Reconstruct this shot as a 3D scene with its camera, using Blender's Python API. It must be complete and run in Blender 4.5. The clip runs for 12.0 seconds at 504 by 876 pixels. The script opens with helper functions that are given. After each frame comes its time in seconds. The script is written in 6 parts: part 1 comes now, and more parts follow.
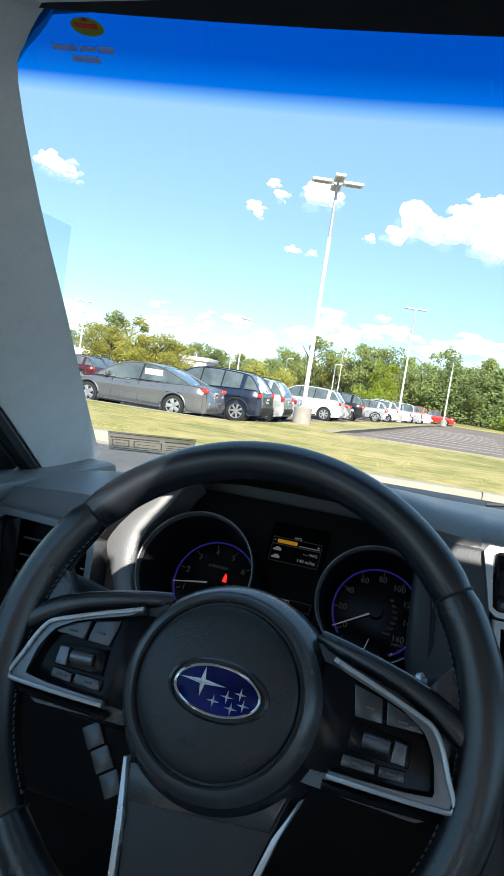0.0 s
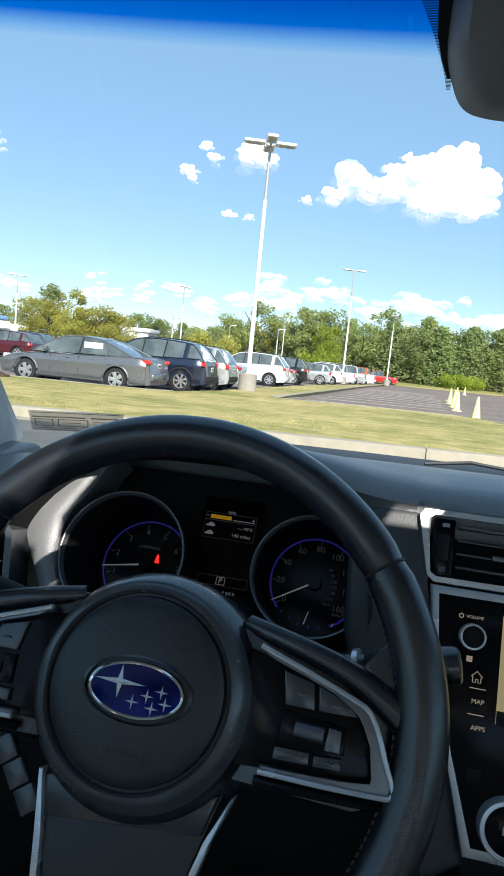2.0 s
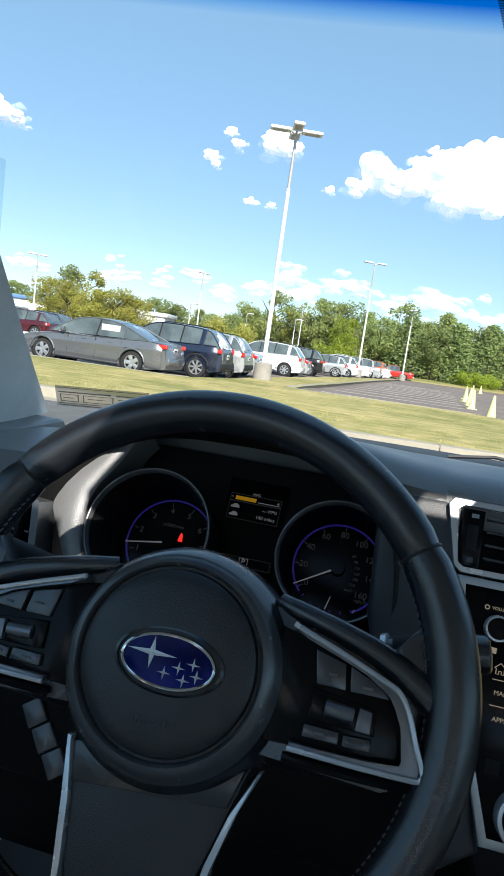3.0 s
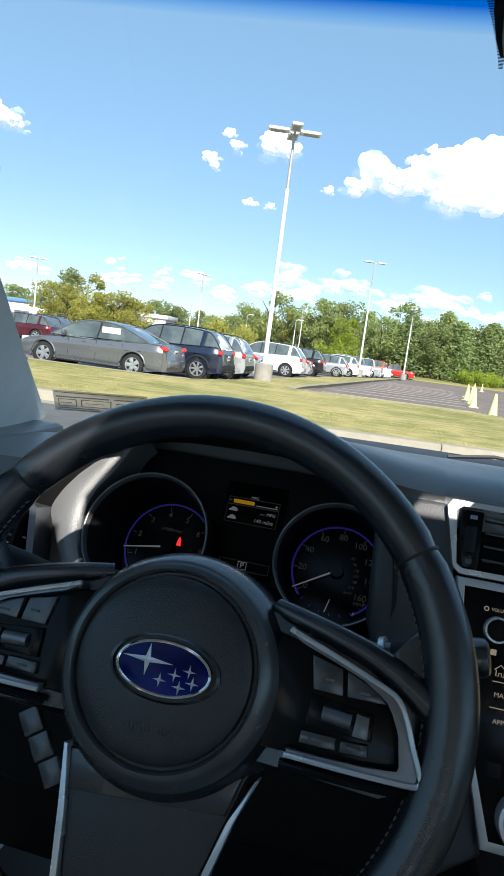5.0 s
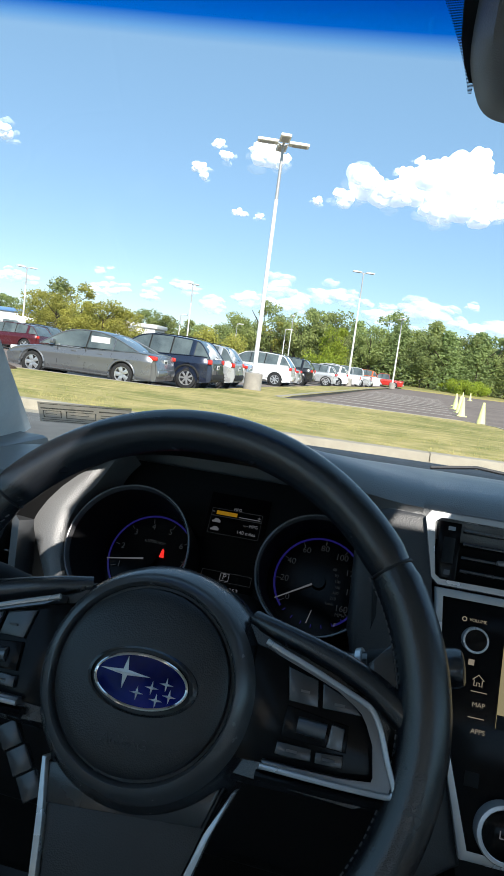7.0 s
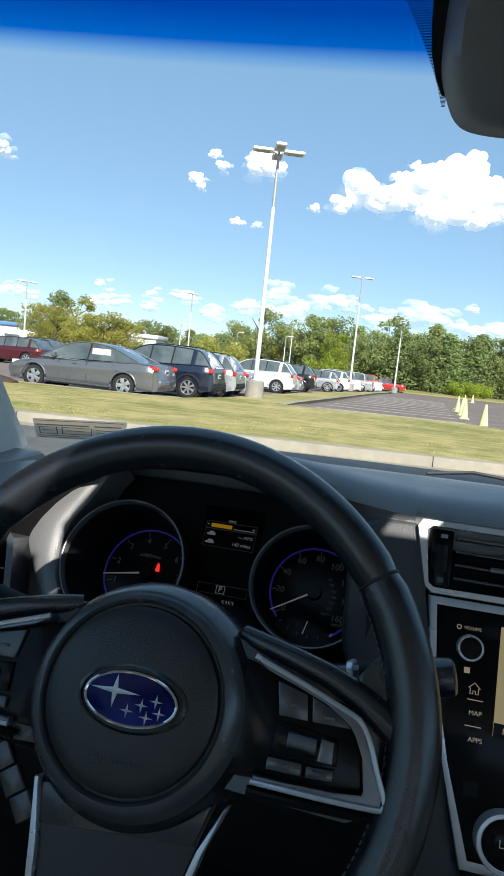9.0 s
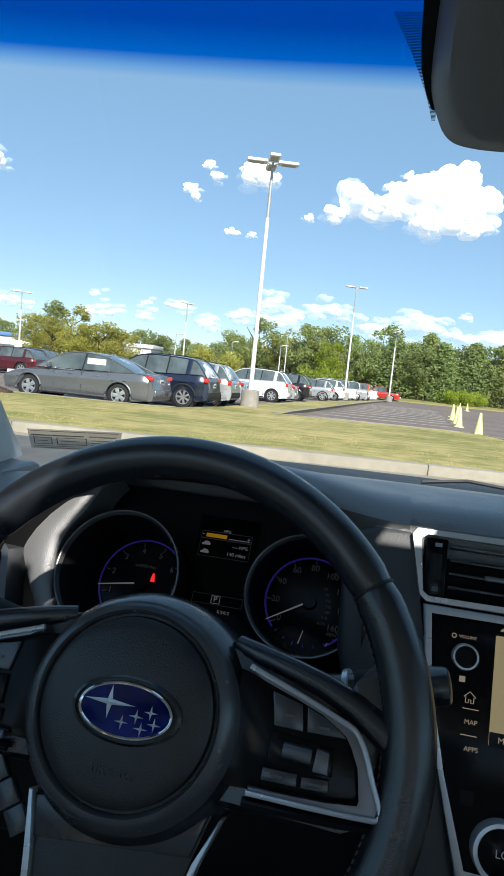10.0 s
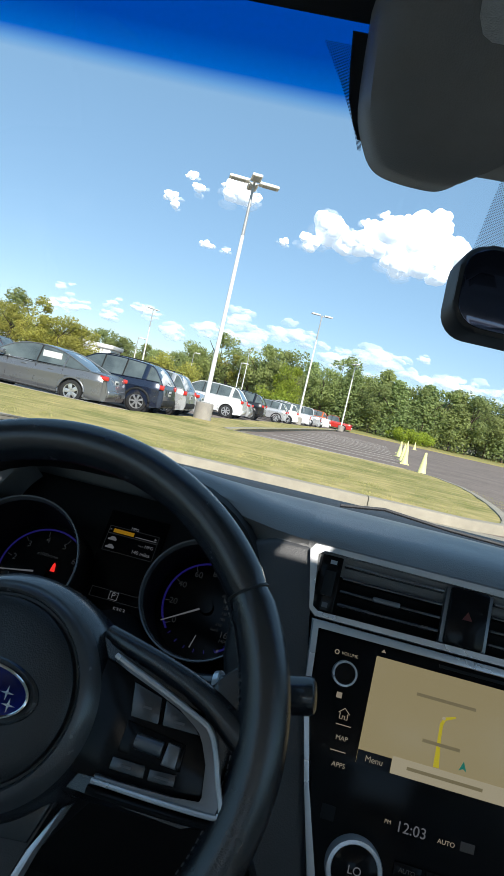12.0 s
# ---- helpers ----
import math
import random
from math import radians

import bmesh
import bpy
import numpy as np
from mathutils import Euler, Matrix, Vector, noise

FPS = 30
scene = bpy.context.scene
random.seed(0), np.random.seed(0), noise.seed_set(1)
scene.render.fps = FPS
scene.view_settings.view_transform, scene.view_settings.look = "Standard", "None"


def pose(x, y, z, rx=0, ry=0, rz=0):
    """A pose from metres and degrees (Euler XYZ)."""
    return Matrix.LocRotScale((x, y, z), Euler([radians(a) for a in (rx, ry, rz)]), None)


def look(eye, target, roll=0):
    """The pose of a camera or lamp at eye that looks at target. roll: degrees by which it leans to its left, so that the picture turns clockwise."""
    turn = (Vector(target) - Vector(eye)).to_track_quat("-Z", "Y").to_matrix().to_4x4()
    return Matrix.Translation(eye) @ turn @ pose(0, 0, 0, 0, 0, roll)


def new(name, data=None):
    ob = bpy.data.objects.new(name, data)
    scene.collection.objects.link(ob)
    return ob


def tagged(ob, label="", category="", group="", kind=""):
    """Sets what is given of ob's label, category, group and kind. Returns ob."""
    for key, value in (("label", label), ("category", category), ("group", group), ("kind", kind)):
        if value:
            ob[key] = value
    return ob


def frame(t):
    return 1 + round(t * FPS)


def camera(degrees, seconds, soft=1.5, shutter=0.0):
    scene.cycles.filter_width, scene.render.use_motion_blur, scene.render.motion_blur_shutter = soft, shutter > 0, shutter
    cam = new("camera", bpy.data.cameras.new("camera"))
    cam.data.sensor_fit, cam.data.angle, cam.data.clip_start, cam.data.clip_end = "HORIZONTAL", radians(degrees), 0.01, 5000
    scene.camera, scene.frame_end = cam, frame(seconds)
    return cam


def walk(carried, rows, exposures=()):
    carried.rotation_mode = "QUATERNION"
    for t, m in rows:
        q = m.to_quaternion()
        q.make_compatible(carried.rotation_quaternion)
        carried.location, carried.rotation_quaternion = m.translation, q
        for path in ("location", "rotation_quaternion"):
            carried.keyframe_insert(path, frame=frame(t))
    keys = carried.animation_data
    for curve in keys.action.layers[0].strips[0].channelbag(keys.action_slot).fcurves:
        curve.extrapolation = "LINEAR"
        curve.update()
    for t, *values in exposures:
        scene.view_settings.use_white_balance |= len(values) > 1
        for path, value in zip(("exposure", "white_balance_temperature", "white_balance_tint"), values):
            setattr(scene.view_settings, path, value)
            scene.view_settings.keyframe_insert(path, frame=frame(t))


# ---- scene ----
cam = camera(42.1, 12.0)
PATH = [
    (0, (1.467, 1.109, 1.227), (1.207, 3.085, 1.054), 8.4),
    (0.2, (1.467, 1.118, 1.224), (1.229, 3.097, 1.061), 8.6),
    (0.3, (1.468, 1.125, 1.223), (1.248, 3.105, 1.045), 8.1),
    (0.5, (1.465, 1.151, 1.216), (1.328, 3.117, 0.872), 7.6),
    (1, (1.482, 1.155, 1.225), (1.367, 3.13, 0.928), 6.3),
    (1.5, (1.485, 1.157, 1.227), (1.376, 3.137, 0.961), 6.1),
    (2, (1.488, 1.156, 1.229), (1.397, 3.138, 0.979), 5.7),
    (2.5, (1.47, 1.153, 1.219), (1.36, 3.131, 0.946), 7.9),
    (3, (1.469, 1.156, 1.218), (1.346, 3.132, 0.931), 8.1),
    (5, (1.474, 1.159, 1.221), (1.345, 3.134, 0.936), 7.4),
    (5.5, (1.501, 1.149, 1.238), (1.396, 3.133, 1.009), 4.2),
    (6, (1.492, 1.15, 1.233), (1.392, 3.135, 1.011), 5.9),
    (6.5, (1.485, 1.156, 1.228), (1.386, 3.136, 0.966), 7.2),
    (7, (1.483, 1.153, 1.227), (1.381, 3.134, 0.973), 7.4),
    (9, (1.496, 1.152, 1.234), (1.381, 3.135, 1.002), 5.9),
    (9.5, (1.499, 1.149, 1.236), (1.387, 3.135, 1.027), 5.5),
    (10, (1.497, 1.15, 1.235), (1.393, 3.137, 1.032), 5.7),
    (10.5, (1.497, 1.152, 1.234), (1.397, 3.138, 1.02), 5.7),
    (11, (1.502, 1.154, 1.236), (1.407, 3.14, 1.015), 5.3),
    (11.3, (1.504, 1.166, 1.233), (1.428, 3.149, 0.979), 5.4),
    (11.5, (1.521, 1.197, 1.23), (1.566, 3.159, 0.846), 4.6),
    (11.6, (1.526, 1.205, 1.229), (1.593, 3.166, 0.839), 4.5),
    (11.7, (1.528, 1.193, 1.231), (1.587, 3.169, 0.929), 4.7),
    (11.8, (1.522, 1.176, 1.233), (1.572, 3.161, 0.99), 7.6),
    (12, (1.539, 1.142, 1.23), (1.575, 3.137, 1.099), 12.9),
]
walk(cam, [(t, look(eye, target, roll)) for t, eye, target, roll in PATH],
     exposures=[(0.0, 1.10), (0.5, 0.80), (3.0, 0.82), (5.5, 0.80), (7.0, 0.74), (9.0, 0.62), (12.0, 0.58)])

# ---- light ----
SUN = Vector((0.20, -0.81, 0.56)).normalized()
world = bpy.data.worlds.new("sky")
scene.world = world
world.use_nodes = True
wn = world.node_tree.nodes
sky = wn.new("ShaderNodeTexSky")
sky.sky_type = "NISHITA"
sky.sun_disc = False
sky.sun_elevation = math.asin(SUN.z)
sky.sun_rotation = math.atan2(SUN.x, SUN.y)
sky.air_density, sky.dust_density, sky.ozone_density, sky.altitude = 0.9, 0.15, 1.1, 800
wn["Background"].inputs[1].default_value = 0.105
haze = wn.new("ShaderNodeMix")
haze.data_type = "RGBA"
haze.inputs["Factor"].default_value = 0.5
haze.inputs["B"].default_value = (2.0, 3.8, 5.6, 1)
world.node_tree.links.new(sky.outputs[0], haze.inputs["A"])
world.node_tree.links.new(haze.outputs["Result"], wn["Background"].inputs[0])
sun = new("sun", bpy.data.lights.new("sun", "SUN"))
sun.data.energy, sun.data.angle, sun.data.color = 4.2, radians(0.55), (1.0, 0.95, 0.87)
sun.matrix_world = look(SUN * 60, (0, 0, 0))


# ---- materials ----
def material(name, color, rough=0.5, metal=0.0, vary=0.15, scale=30.0, bump=0.0, bump_scale=400.0, spec=0.5,
             second=None, coat=0.0, rough_vary=0.1, per_object=0.0, stretch=None, spread=0.3):
    """Principled surface with two scales of colour variation and a fine relief."""
    m = bpy.data.materials.new(name)
    m.use_nodes = True
    n, l = m.node_tree.nodes, m.node_tree.links
    b = n["Principled BSDF"]
    b.inputs["Roughness"].default_value, b.inputs["Metallic"].default_value = rough, metal
    b.inputs["Specular IOR Level"].default_value = spec
    b.inputs["Coat Weight"].default_value = coat
    b.inputs["Coat Roughness"].default_value = 0.05
    tc = n.new("ShaderNodeTexCoord")
    n1, n2 = n.new("ShaderNodeTexNoise"), n.new("ShaderNodeTexNoise")
    n1.inputs["Scale"].default_value, n1.inputs["Detail"].default_value = scale, 6
    n2.inputs["Scale"].default_value, n2.inputs["Detail"].default_value = scale * 0.13, 4
    src = tc.outputs["Object"]
    if stretch:
        mp = n.new("ShaderNodeMapping")
        mp.inputs["Scale"].default_value = stretch
        l.new(src, mp.inputs["Vector"])
        src = mp.outputs["Vector"]
    for t in (n1, n2):
        l.new(src, t.inputs["Vector"])
    add = n.new("ShaderNodeMath")
    add.operation = "ADD"
    l.new(n1.outputs["Fac"], add.inputs[0])
    l.new(n2.outputs["Fac"], add.inputs[1])
    r = n.new("ShaderNodeMapRange")
    r.inputs["From Min"].default_value, r.inputs["From Max"].default_value = 1 - spread, 1 + spread
    l.new(add.outputs[0], r.inputs["Value"])
    mix = n.new("ShaderNodeMix")
    mix.data_type = "RGBA"
    lo = second if second else [c * (1 - vary) for c in color]
    hi = color if second else [min(1, c * (1 + vary)) for c in color]
    mix.inputs["A"].default_value, mix.inputs["B"].default_value = (*lo, 1), (*hi, 1)
    l.new(r.outputs[0], mix.inputs["Factor"])
    out = mix.outputs["Result"]
    if per_object:
        info = n.new("ShaderNodeObjectInfo")
        hsv = n.new("ShaderNodeHueSaturation")
        rr = n.new("ShaderNodeMapRange")
        rr.inputs["To Min"].default_value, rr.inputs["To Max"].default_value = 1 - per_object, 1 + per_object
        l.new(info.outputs["Random"], rr.inputs["Value"])
        l.new(rr.outputs[0], hsv.inputs["Value"])
        l.new(out, hsv.inputs["Color"])
        out = hsv.outputs[0]
    l.new(out, b.inputs["Base Color"])
    if rough_vary:
        r2 = n.new("ShaderNodeMapRange")
        r2.inputs["To Min"].default_value, r2.inputs["To Max"].default_value = max(0, rough - rough_vary), min(1, rough + rough_vary)
        l.new(n1.outputs["Fac"], r2.inputs["Value"])
        l.new(r2.outputs[0], b.inputs["Roughness"])
    if bump:
        nb = n.new("ShaderNodeTexVoronoi" if bump_scale > 300 else "ShaderNodeTexNoise")
        nb.inputs["Scale"].default_value = bump_scale
        l.new(tc.outputs["Object"], nb.inputs["Vector"])
        bp = n.new("ShaderNodeBump")
        bp.inputs["Strength"].default_value, bp.inputs["Distance"].default_value = bump, 0.002 if bump_scale > 100 else 0.02
        l.new(nb.outputs[0], bp.inputs["Height"])
        l.new(bp.outputs[0], b.inputs["Normal"])
    return m


def glow(name, color, strength, base=(0.01, 0.01, 0.01)):
    m = bpy.data.materials.new(name)
    m.use_nodes = True
    b = m.node_tree.nodes["Principled BSDF"]
    b.inputs["Base Color"].default_value = (*base, 1)
    b.inputs["Emission Color"].default_value = (*color, 1)
    b.inputs["Emission Strength"].default_value = strength
    b.inputs["Roughness"].default_value = 0.25
    return m


def glass_material(name, tint=(0.96, 0.98, 0.98), gloss=0.9, band=None):
    """Thin glass: clear (tinted) with a Fresnel sheen; band: heights between which a coloured shade fades out."""
    m = bpy.data.materials.new(name)
    m.use_nodes = True
    n, l = m.node_tree.nodes, m.node_tree.links
    n.remove(n["Principled BSDF"])
    tr, gl, mx, fr = (n.new("ShaderNodeBsdfTransparent"), n.new("ShaderNodeBsdfGlossy"), n.new("ShaderNodeMixShader"),
                      n.new("ShaderNodeMapRange"))
    lw = n.new("ShaderNodeLayerWeight")
    lw.inputs["Blend"].default_value = 0.25
    fr.inputs["To Min"].default_value, fr.inputs["To Max"].default_value = 0.012, 0.10
    l.new(lw.outputs["Facing"], fr.inputs["Value"])
    gl.inputs["Roughness"].default_value = 0.02
    gl.inputs["Color"].default_value = (gloss, gloss, gloss, 1)
    tr.inputs["Color"].default_value = (*tint, 1)
    if band:
        tc, sep, r, ramp = (n.new("ShaderNodeTexCoord"), n.new("ShaderNodeSeparateXYZ"), n.new("ShaderNodeMapRange"),
                            n.new("ShaderNodeValToRGB"))
        l.new(tc.outputs["Object"], sep.inputs[0])
        l.new(sep.outputs["Z"], r.inputs["Value"])
        r.inputs["From Min"].default_value, r.inputs["From Max"].default_value = band
        l.new(r.outputs[0], ramp.inputs[0])
        e = ramp.color_ramp.elements
        e[0].position, e[0].color = 0.0, (*tint, 1)
        e[1].position, e[1].color = 1.0, (0.0, 0.125, 0.55, 1)
        mid = e.new(0.45)
        mid.color = (0.0, 0.26, 0.76, 1)
        mid = e.new(0.20)
        mid.color = (0.50, 0.74, 0.94, 1)
        l.new(ramp.outputs[0], tr.inputs["Color"])
    l.new(fr.outputs[0], mx.inputs[0])
    l.new(tr.outputs[0], mx.inputs[1])
    l.new(gl.outputs[0], mx.inputs[2])
    l.new(mx.outputs[0], n["Material Output"].inputs["Surface"])
    return m


M_LEATHER = material("black_leather", (0.012, 0.014, 0.018), 0.26, vary=0.12, scale=60, bump=0.09, bump_scale=900, spec=1.0, rough_vary=0.04)
M_PAD = material("airbag_plastic", (0.019, 0.021, 0.024), 0.36, vary=0.2, scale=40, bump=0.16, bump_scale=900, spec=0.6)
M_PAD_SMOOTH = material("smooth_black_plastic", (0.014, 0.017, 0.022), 0.24, vary=0.12, scale=40, spec=1.0)
M_GLOSS = material("piano_black", (0.005, 0.005, 0.006), 0.12, vary=0.2, scale=30, spec=0.15, rough_vary=0.05)
M_BLACK = material("matt_black_plastic", (0.006, 0.006, 0.007), 0.6, vary=0.25, scale=50, spec=0.3)
M_DASH = material("dash_soft_plastic", (0.150, 0.152, 0.155), 0.38, vary=0.08, scale=25, bump=0.14, bump_scale=620, spec=0.7)
M_SILVER = material("satin_silver", (0.70, 0.72, 0.75), 0.27, metal=0.6, vary=0.03, scale=15, rough_vary=0.03)
M_DARKSILVER = material("dark_satin_silver", (0.18, 0.19, 0.205), 0.30, metal=0.75, vary=0.04, scale=15, rough_vary=0.03)
M_BEZEL = material("smoked_silver", (0.17, 0.17, 0.18), 0.26, metal=0.4, vary=0.05, scale=60, rough_vary=0.03)
M_CHROME = material("chrome", (0.8, 0.8, 0.8), 0.1, metal=1.0, vary=0.03, scale=60, rough_vary=0.03)
M_BEIGE = material("grey_beige_trim", (0.80, 0.77, 0.71), 0.7, vary=0.05, scale=200, bump=0.15, bump_scale=900)
M_HEADLINER = material("headliner_fabric", (0.74, 0.72, 0.68), 0.95, vary=0.08, scale=300, bump=0.4, bump_scale=800)
M_COVER = material("grey_camera_cover", (0.24, 0.235, 0.23), 0.6, vary=0.06, scale=60, bump=0.2, bump_scale=900)
M_SEAL = material("black_rubber_seal", (0.013, 0.013, 0.015), 0.55, vary=0.2, scale=50)
M_STITCH = material("grey_thread", (0.10, 0.10, 0.105), 0.8, vary=0.15, scale=300)
M_BLUE = material("blue_enamel", (0.003, 0.014, 0.22), 0.2, vary=0.9, scale=26, spec=0.15, second=(0.001, 0.002, 0.02))
M_CARD = material("label_reflection_card", (0.62, 0.60, 0.52), 0.6, vary=0.08, scale=40)
M_BAR = material("dark_print", (0.05, 0.05, 0.05), 0.7, vary=0.1, scale=60)
M_INK = material("label_reflection_ink", (0.12, 0.12, 0.11), 0.7, vary=0.1, scale=60)
M_WHITE_INK = material("white_print", (0.7, 0.72, 0.75), 0.6, vary=0.05, scale=60)
M_YELLOW = material("yellow_sticker", (0.72, 0.62, 0.05), 0.5, vary=0.08, scale=60)
M_RED_INK = material("red_sticker", (0.6, 0.04, 0.02), 0.5, vary=0.1, scale=60)
M_STAR = material("polished_silver", (0.9, 0.9, 0.9), 0.3, metal=0.15, vary=0.03, scale=60)
G_WHITE = glow("lit_white", (0.85, 0.9, 1.0), 0.055)
G_DIM = glow("lit_dim_white", (0.6, 0.65, 0.7), 0.011)
G_AMBER = glow("lit_amber", (1.0, 0.52, 0.02), 0.12)
G_BLUE = glow("lit_blue", (0.10, 0.07, 1.0), 0.040)
G_RED = glow("lit_red", (1.0, 0.03, 0.02), 0.550)
G_ORANGE = glow("lit_orange", (1.0, 0.28, 0.02), 0.450)
G_LEGEND = glow("lit_legend", (0.8, 0.68, 0.5), 0.158)
G_MAP = glow("lit_map_screen", (0.62, 0.52, 0.28), 0.248)
G_MAPBAR = glow("lit_map_bar", (0.70, 0.62, 0.42), 0.272)
G_ROAD = glow("lit_map_road", (0.78, 0.66, 0.03), 0.300)
G_MAPTEXT = glow("lit_map_text", (0.44, 0.37, 0.20), 0.20)
G_TEAL = glow("lit_teal_arrow", (0.02, 0.4, 0.3), 0.200)
# half clear, since card and ink imitate a reflection in the windshield
for film in (M_CARD, M_INK):
    nt = film.node_tree
    mixer, clear = nt.nodes.new("ShaderNodeMixShader"), nt.nodes.new("ShaderNodeBsdfTransparent")
    mixer.inputs[0].default_value = 0.45
    nt.links.new(clear.outputs[0], mixer.inputs[1])
    nt.links.new(nt.nodes["Principled BSDF"].outputs[0], mixer.inputs[2])
    nt.links.new(mixer.outputs[0], nt.nodes["Material Output"].inputs["Surface"])
for ink in (M_WHITE_INK, M_YELLOW):
    nt = ink.node_tree
    mixer, lit = nt.nodes.new("ShaderNodeMixShader"), nt.nodes.new("ShaderNodeBsdfTranslucent")
    mixer.inputs[0].default_value = 0.6
    lit.inputs["Color"].default_value = (0.72, 0.80, 0.85, 1) if ink == M_WHITE_INK else (0.75, 0.68, 0.12, 1)
    nt.links.new(nt.nodes["Principled BSDF"].outputs[0], mixer.inputs[1])
    nt.links.new(lit.outputs[0], mixer.inputs[2])
    nt.links.new(mixer.outputs[0], nt.nodes["Material Output"].inputs["Surface"])
M_GLASS = glass_material("windshield_glass", band=(1.438, 1.459))
M_LENS = glass_material("cluster_lens", gloss=0.55)
M_SIDEGLASS = glass_material("side_glass", tint=(0.88, 0.92, 0.90))


# ---- helpers of this scene ----
def part(name, bm, mat, parent, label="", smooth=True):
    me = bpy.data.meshes.new(name)
    bm.normal_update()
    bm.to_mesh(me)
    bm.free()
    me.materials.append(mat)
    if smooth:
        for p in me.polygons:
            p.use_smooth = True
        me.set_sharp_from_angle(angle=radians(35))
    ob = new(name, me)
    ob.parent = parent
    if label:
        ob["label"] = label
    return ob


def thing(name, label, category, m=Matrix(), group="", kind=""):
    ob = new(name)
    ob.empty_display_size = 0.05
    ob.matrix_world = m
    return tagged(ob, label, category, group, kind)


def box(cx, cy, cz, sx, sy, sz, bev=0.0, seg=2, bm=None, m=None):
    own = bm if bm is not None else bmesh.new()
    r = bmesh.ops.create_cube(own, size=1, matrix=Matrix.Translation((cx, cy, cz)) @ Matrix.Diagonal((sx, sy, sz, 1)))
    if bev:
        es = {e for v in r["verts"] for e in v.link_edges}
        r2 = bmesh.ops.bevel(own, geom=list(es), offset=bev, segments=seg, affect="EDGES", profile=0.5)
    if m is not None:
        bmesh.ops.transform(own, matrix=m, verts=own.verts[:])
    return own


def prism(pts, z0, z1, bev=0.0, bm=None, seg=2):
    """A flat outline (x, y) raised from z0 to z1, its top edge rounded."""
    own = bm if bm is not None else bmesh.new()
    area = sum(a[0] * b[1] - b[0] * a[1] for a, b in zip(pts, pts[1:] + pts[:1]))
    if area < 0:
        pts = pts[::-1]
    lo = [own.verts.new((x, y, z0)) for x, y in pts]
    hi = [own.verts.new((x, y, z1)) for x, y in pts]
    own.faces.new(lo[::-1])
    top = own.faces.new(hi)
    for i in range(len(pts)):
        j = (i + 1) % len(pts)
        own.faces.new((lo[i], lo[j], hi[j], hi[i]))
    if bev:
        bmesh.ops.bevel(own, geom=list(top.edges), offset=bev, segments=seg, affect="EDGES", profile=0.5)
    return own


def tube(path, radius, seg=10, closed=False, bm=None, squash=1.0, cap=True):
    """A round bar along a path; radius is a number or a function of 0..1."""
    own = bm if bm is not None else bmesh.new()
    P = [Vector(p) for p in path]
    n = len(P)
    rings = []
    up = Vector((0, 0, 1))
    for i in range(n):
        a = P[(i - 1) % n] if closed or i > 0 else P[i]
        b = P[(i + 1) % n] if closed or i < n - 1 else P[i]
        d = (b - a).normalized()
        s = d.cross(up)
        if s.length < 1e-3:
            s = d.cross(Vector((0, 1, 0)))
        s.normalize()
        w = s.cross(d)
        r = radius(i / max(1, n - 1)) if callable(radius) else radius
        rings.append([own.verts.new(P[i] + s * (r * math.cos(k * 2 * math.pi / seg)) + w * (r * squash * math.sin(k * 2 * math.pi / seg)))
                      for k in range(seg)])
    for i in range(n if closed else n - 1):
        A, B = rings[i], rings[(i + 1) % n]
        for k in range(seg):
            own.faces.new((A[k], B[k], B[(k + 1) % seg], A[(k + 1) % seg]))
    if not closed and cap:
        own.faces.new(rings[0])
        own.faces.new(rings[-1][::-1])
    bmesh.ops.recalc_face_normals(own, faces=own.faces[:])
    return own


def lathe(profile, seg=48, bm=None, center=(0, 0), a0=0.0, a1=360.0):
    """Profile of (radius, height) turned about the z axis."""
    own = bm if bm is not None else bmesh.new()
    full = abs(a1 - a0) >= 360
    cnt = seg if full else seg + 1
    rings = []
    for r, h in profile:
        rings.append([own.verts.new((center[0] + r * math.cos(radians(a0 + (a1 - a0) * k / seg)),
                                     center[1] + r * math.sin(radians(a0 + (a1 - a0) * k / seg)), h)) for k in range(cnt)])
    for A, B in zip(rings, rings[1:]):
        for k in range(seg):
            j = (k + 1) % cnt
            own.faces.new((A[k], A[j], B[j], B[k]))
    bmesh.ops.remove_doubles(own, verts=own.verts[:], dist=1e-6)
    bmesh.ops.recalc_face_normals(own, faces=own.faces[:])
    return own


def skin(rows, bm=None, thick=None):
    """A surface through rows of points, given thickness along a vector."""
    own = bm if bm is not None else bmesh.new()
    def sheet(off):
        g = [[own.verts.new(Vector(p) + off) for p in r] for r in rows]
        return g
    g = sheet(Vector((0, 0, 0)))
    for A, B in zip(g, g[1:]):
        for k in range(len(A) - 1):
            own.faces.new((A[k], A[k + 1], B[k + 1], B[k]))
    if thick is not None:
        h = sheet(Vector(thick))
        for A, B in zip(h, h[1:]):
            for k in range(len(A) - 1):
                own.faces.new((A[k], B[k], B[k + 1], A[k + 1]))
        rim = ([(g[0][k], h[0][k]) for k in range(len(g[0]))] + [(r[-1], q[-1]) for r, q in zip(g[1:], h[1:])] +
               [(g[-1][k], h[-1][k]) for k in range(len(g[-1]) - 2, -1, -1)] + [(g[i][0], h[i][0]) for i in range(len(g) - 2, 0, -1)])
        for a, b in zip(rim, rim[1:] + rim[:1]):
            own.faces.new((a[0], a[1], b[1], b[0]))
    bmesh.ops.recalc_face_normals(own, faces=own.faces[:])
    return own


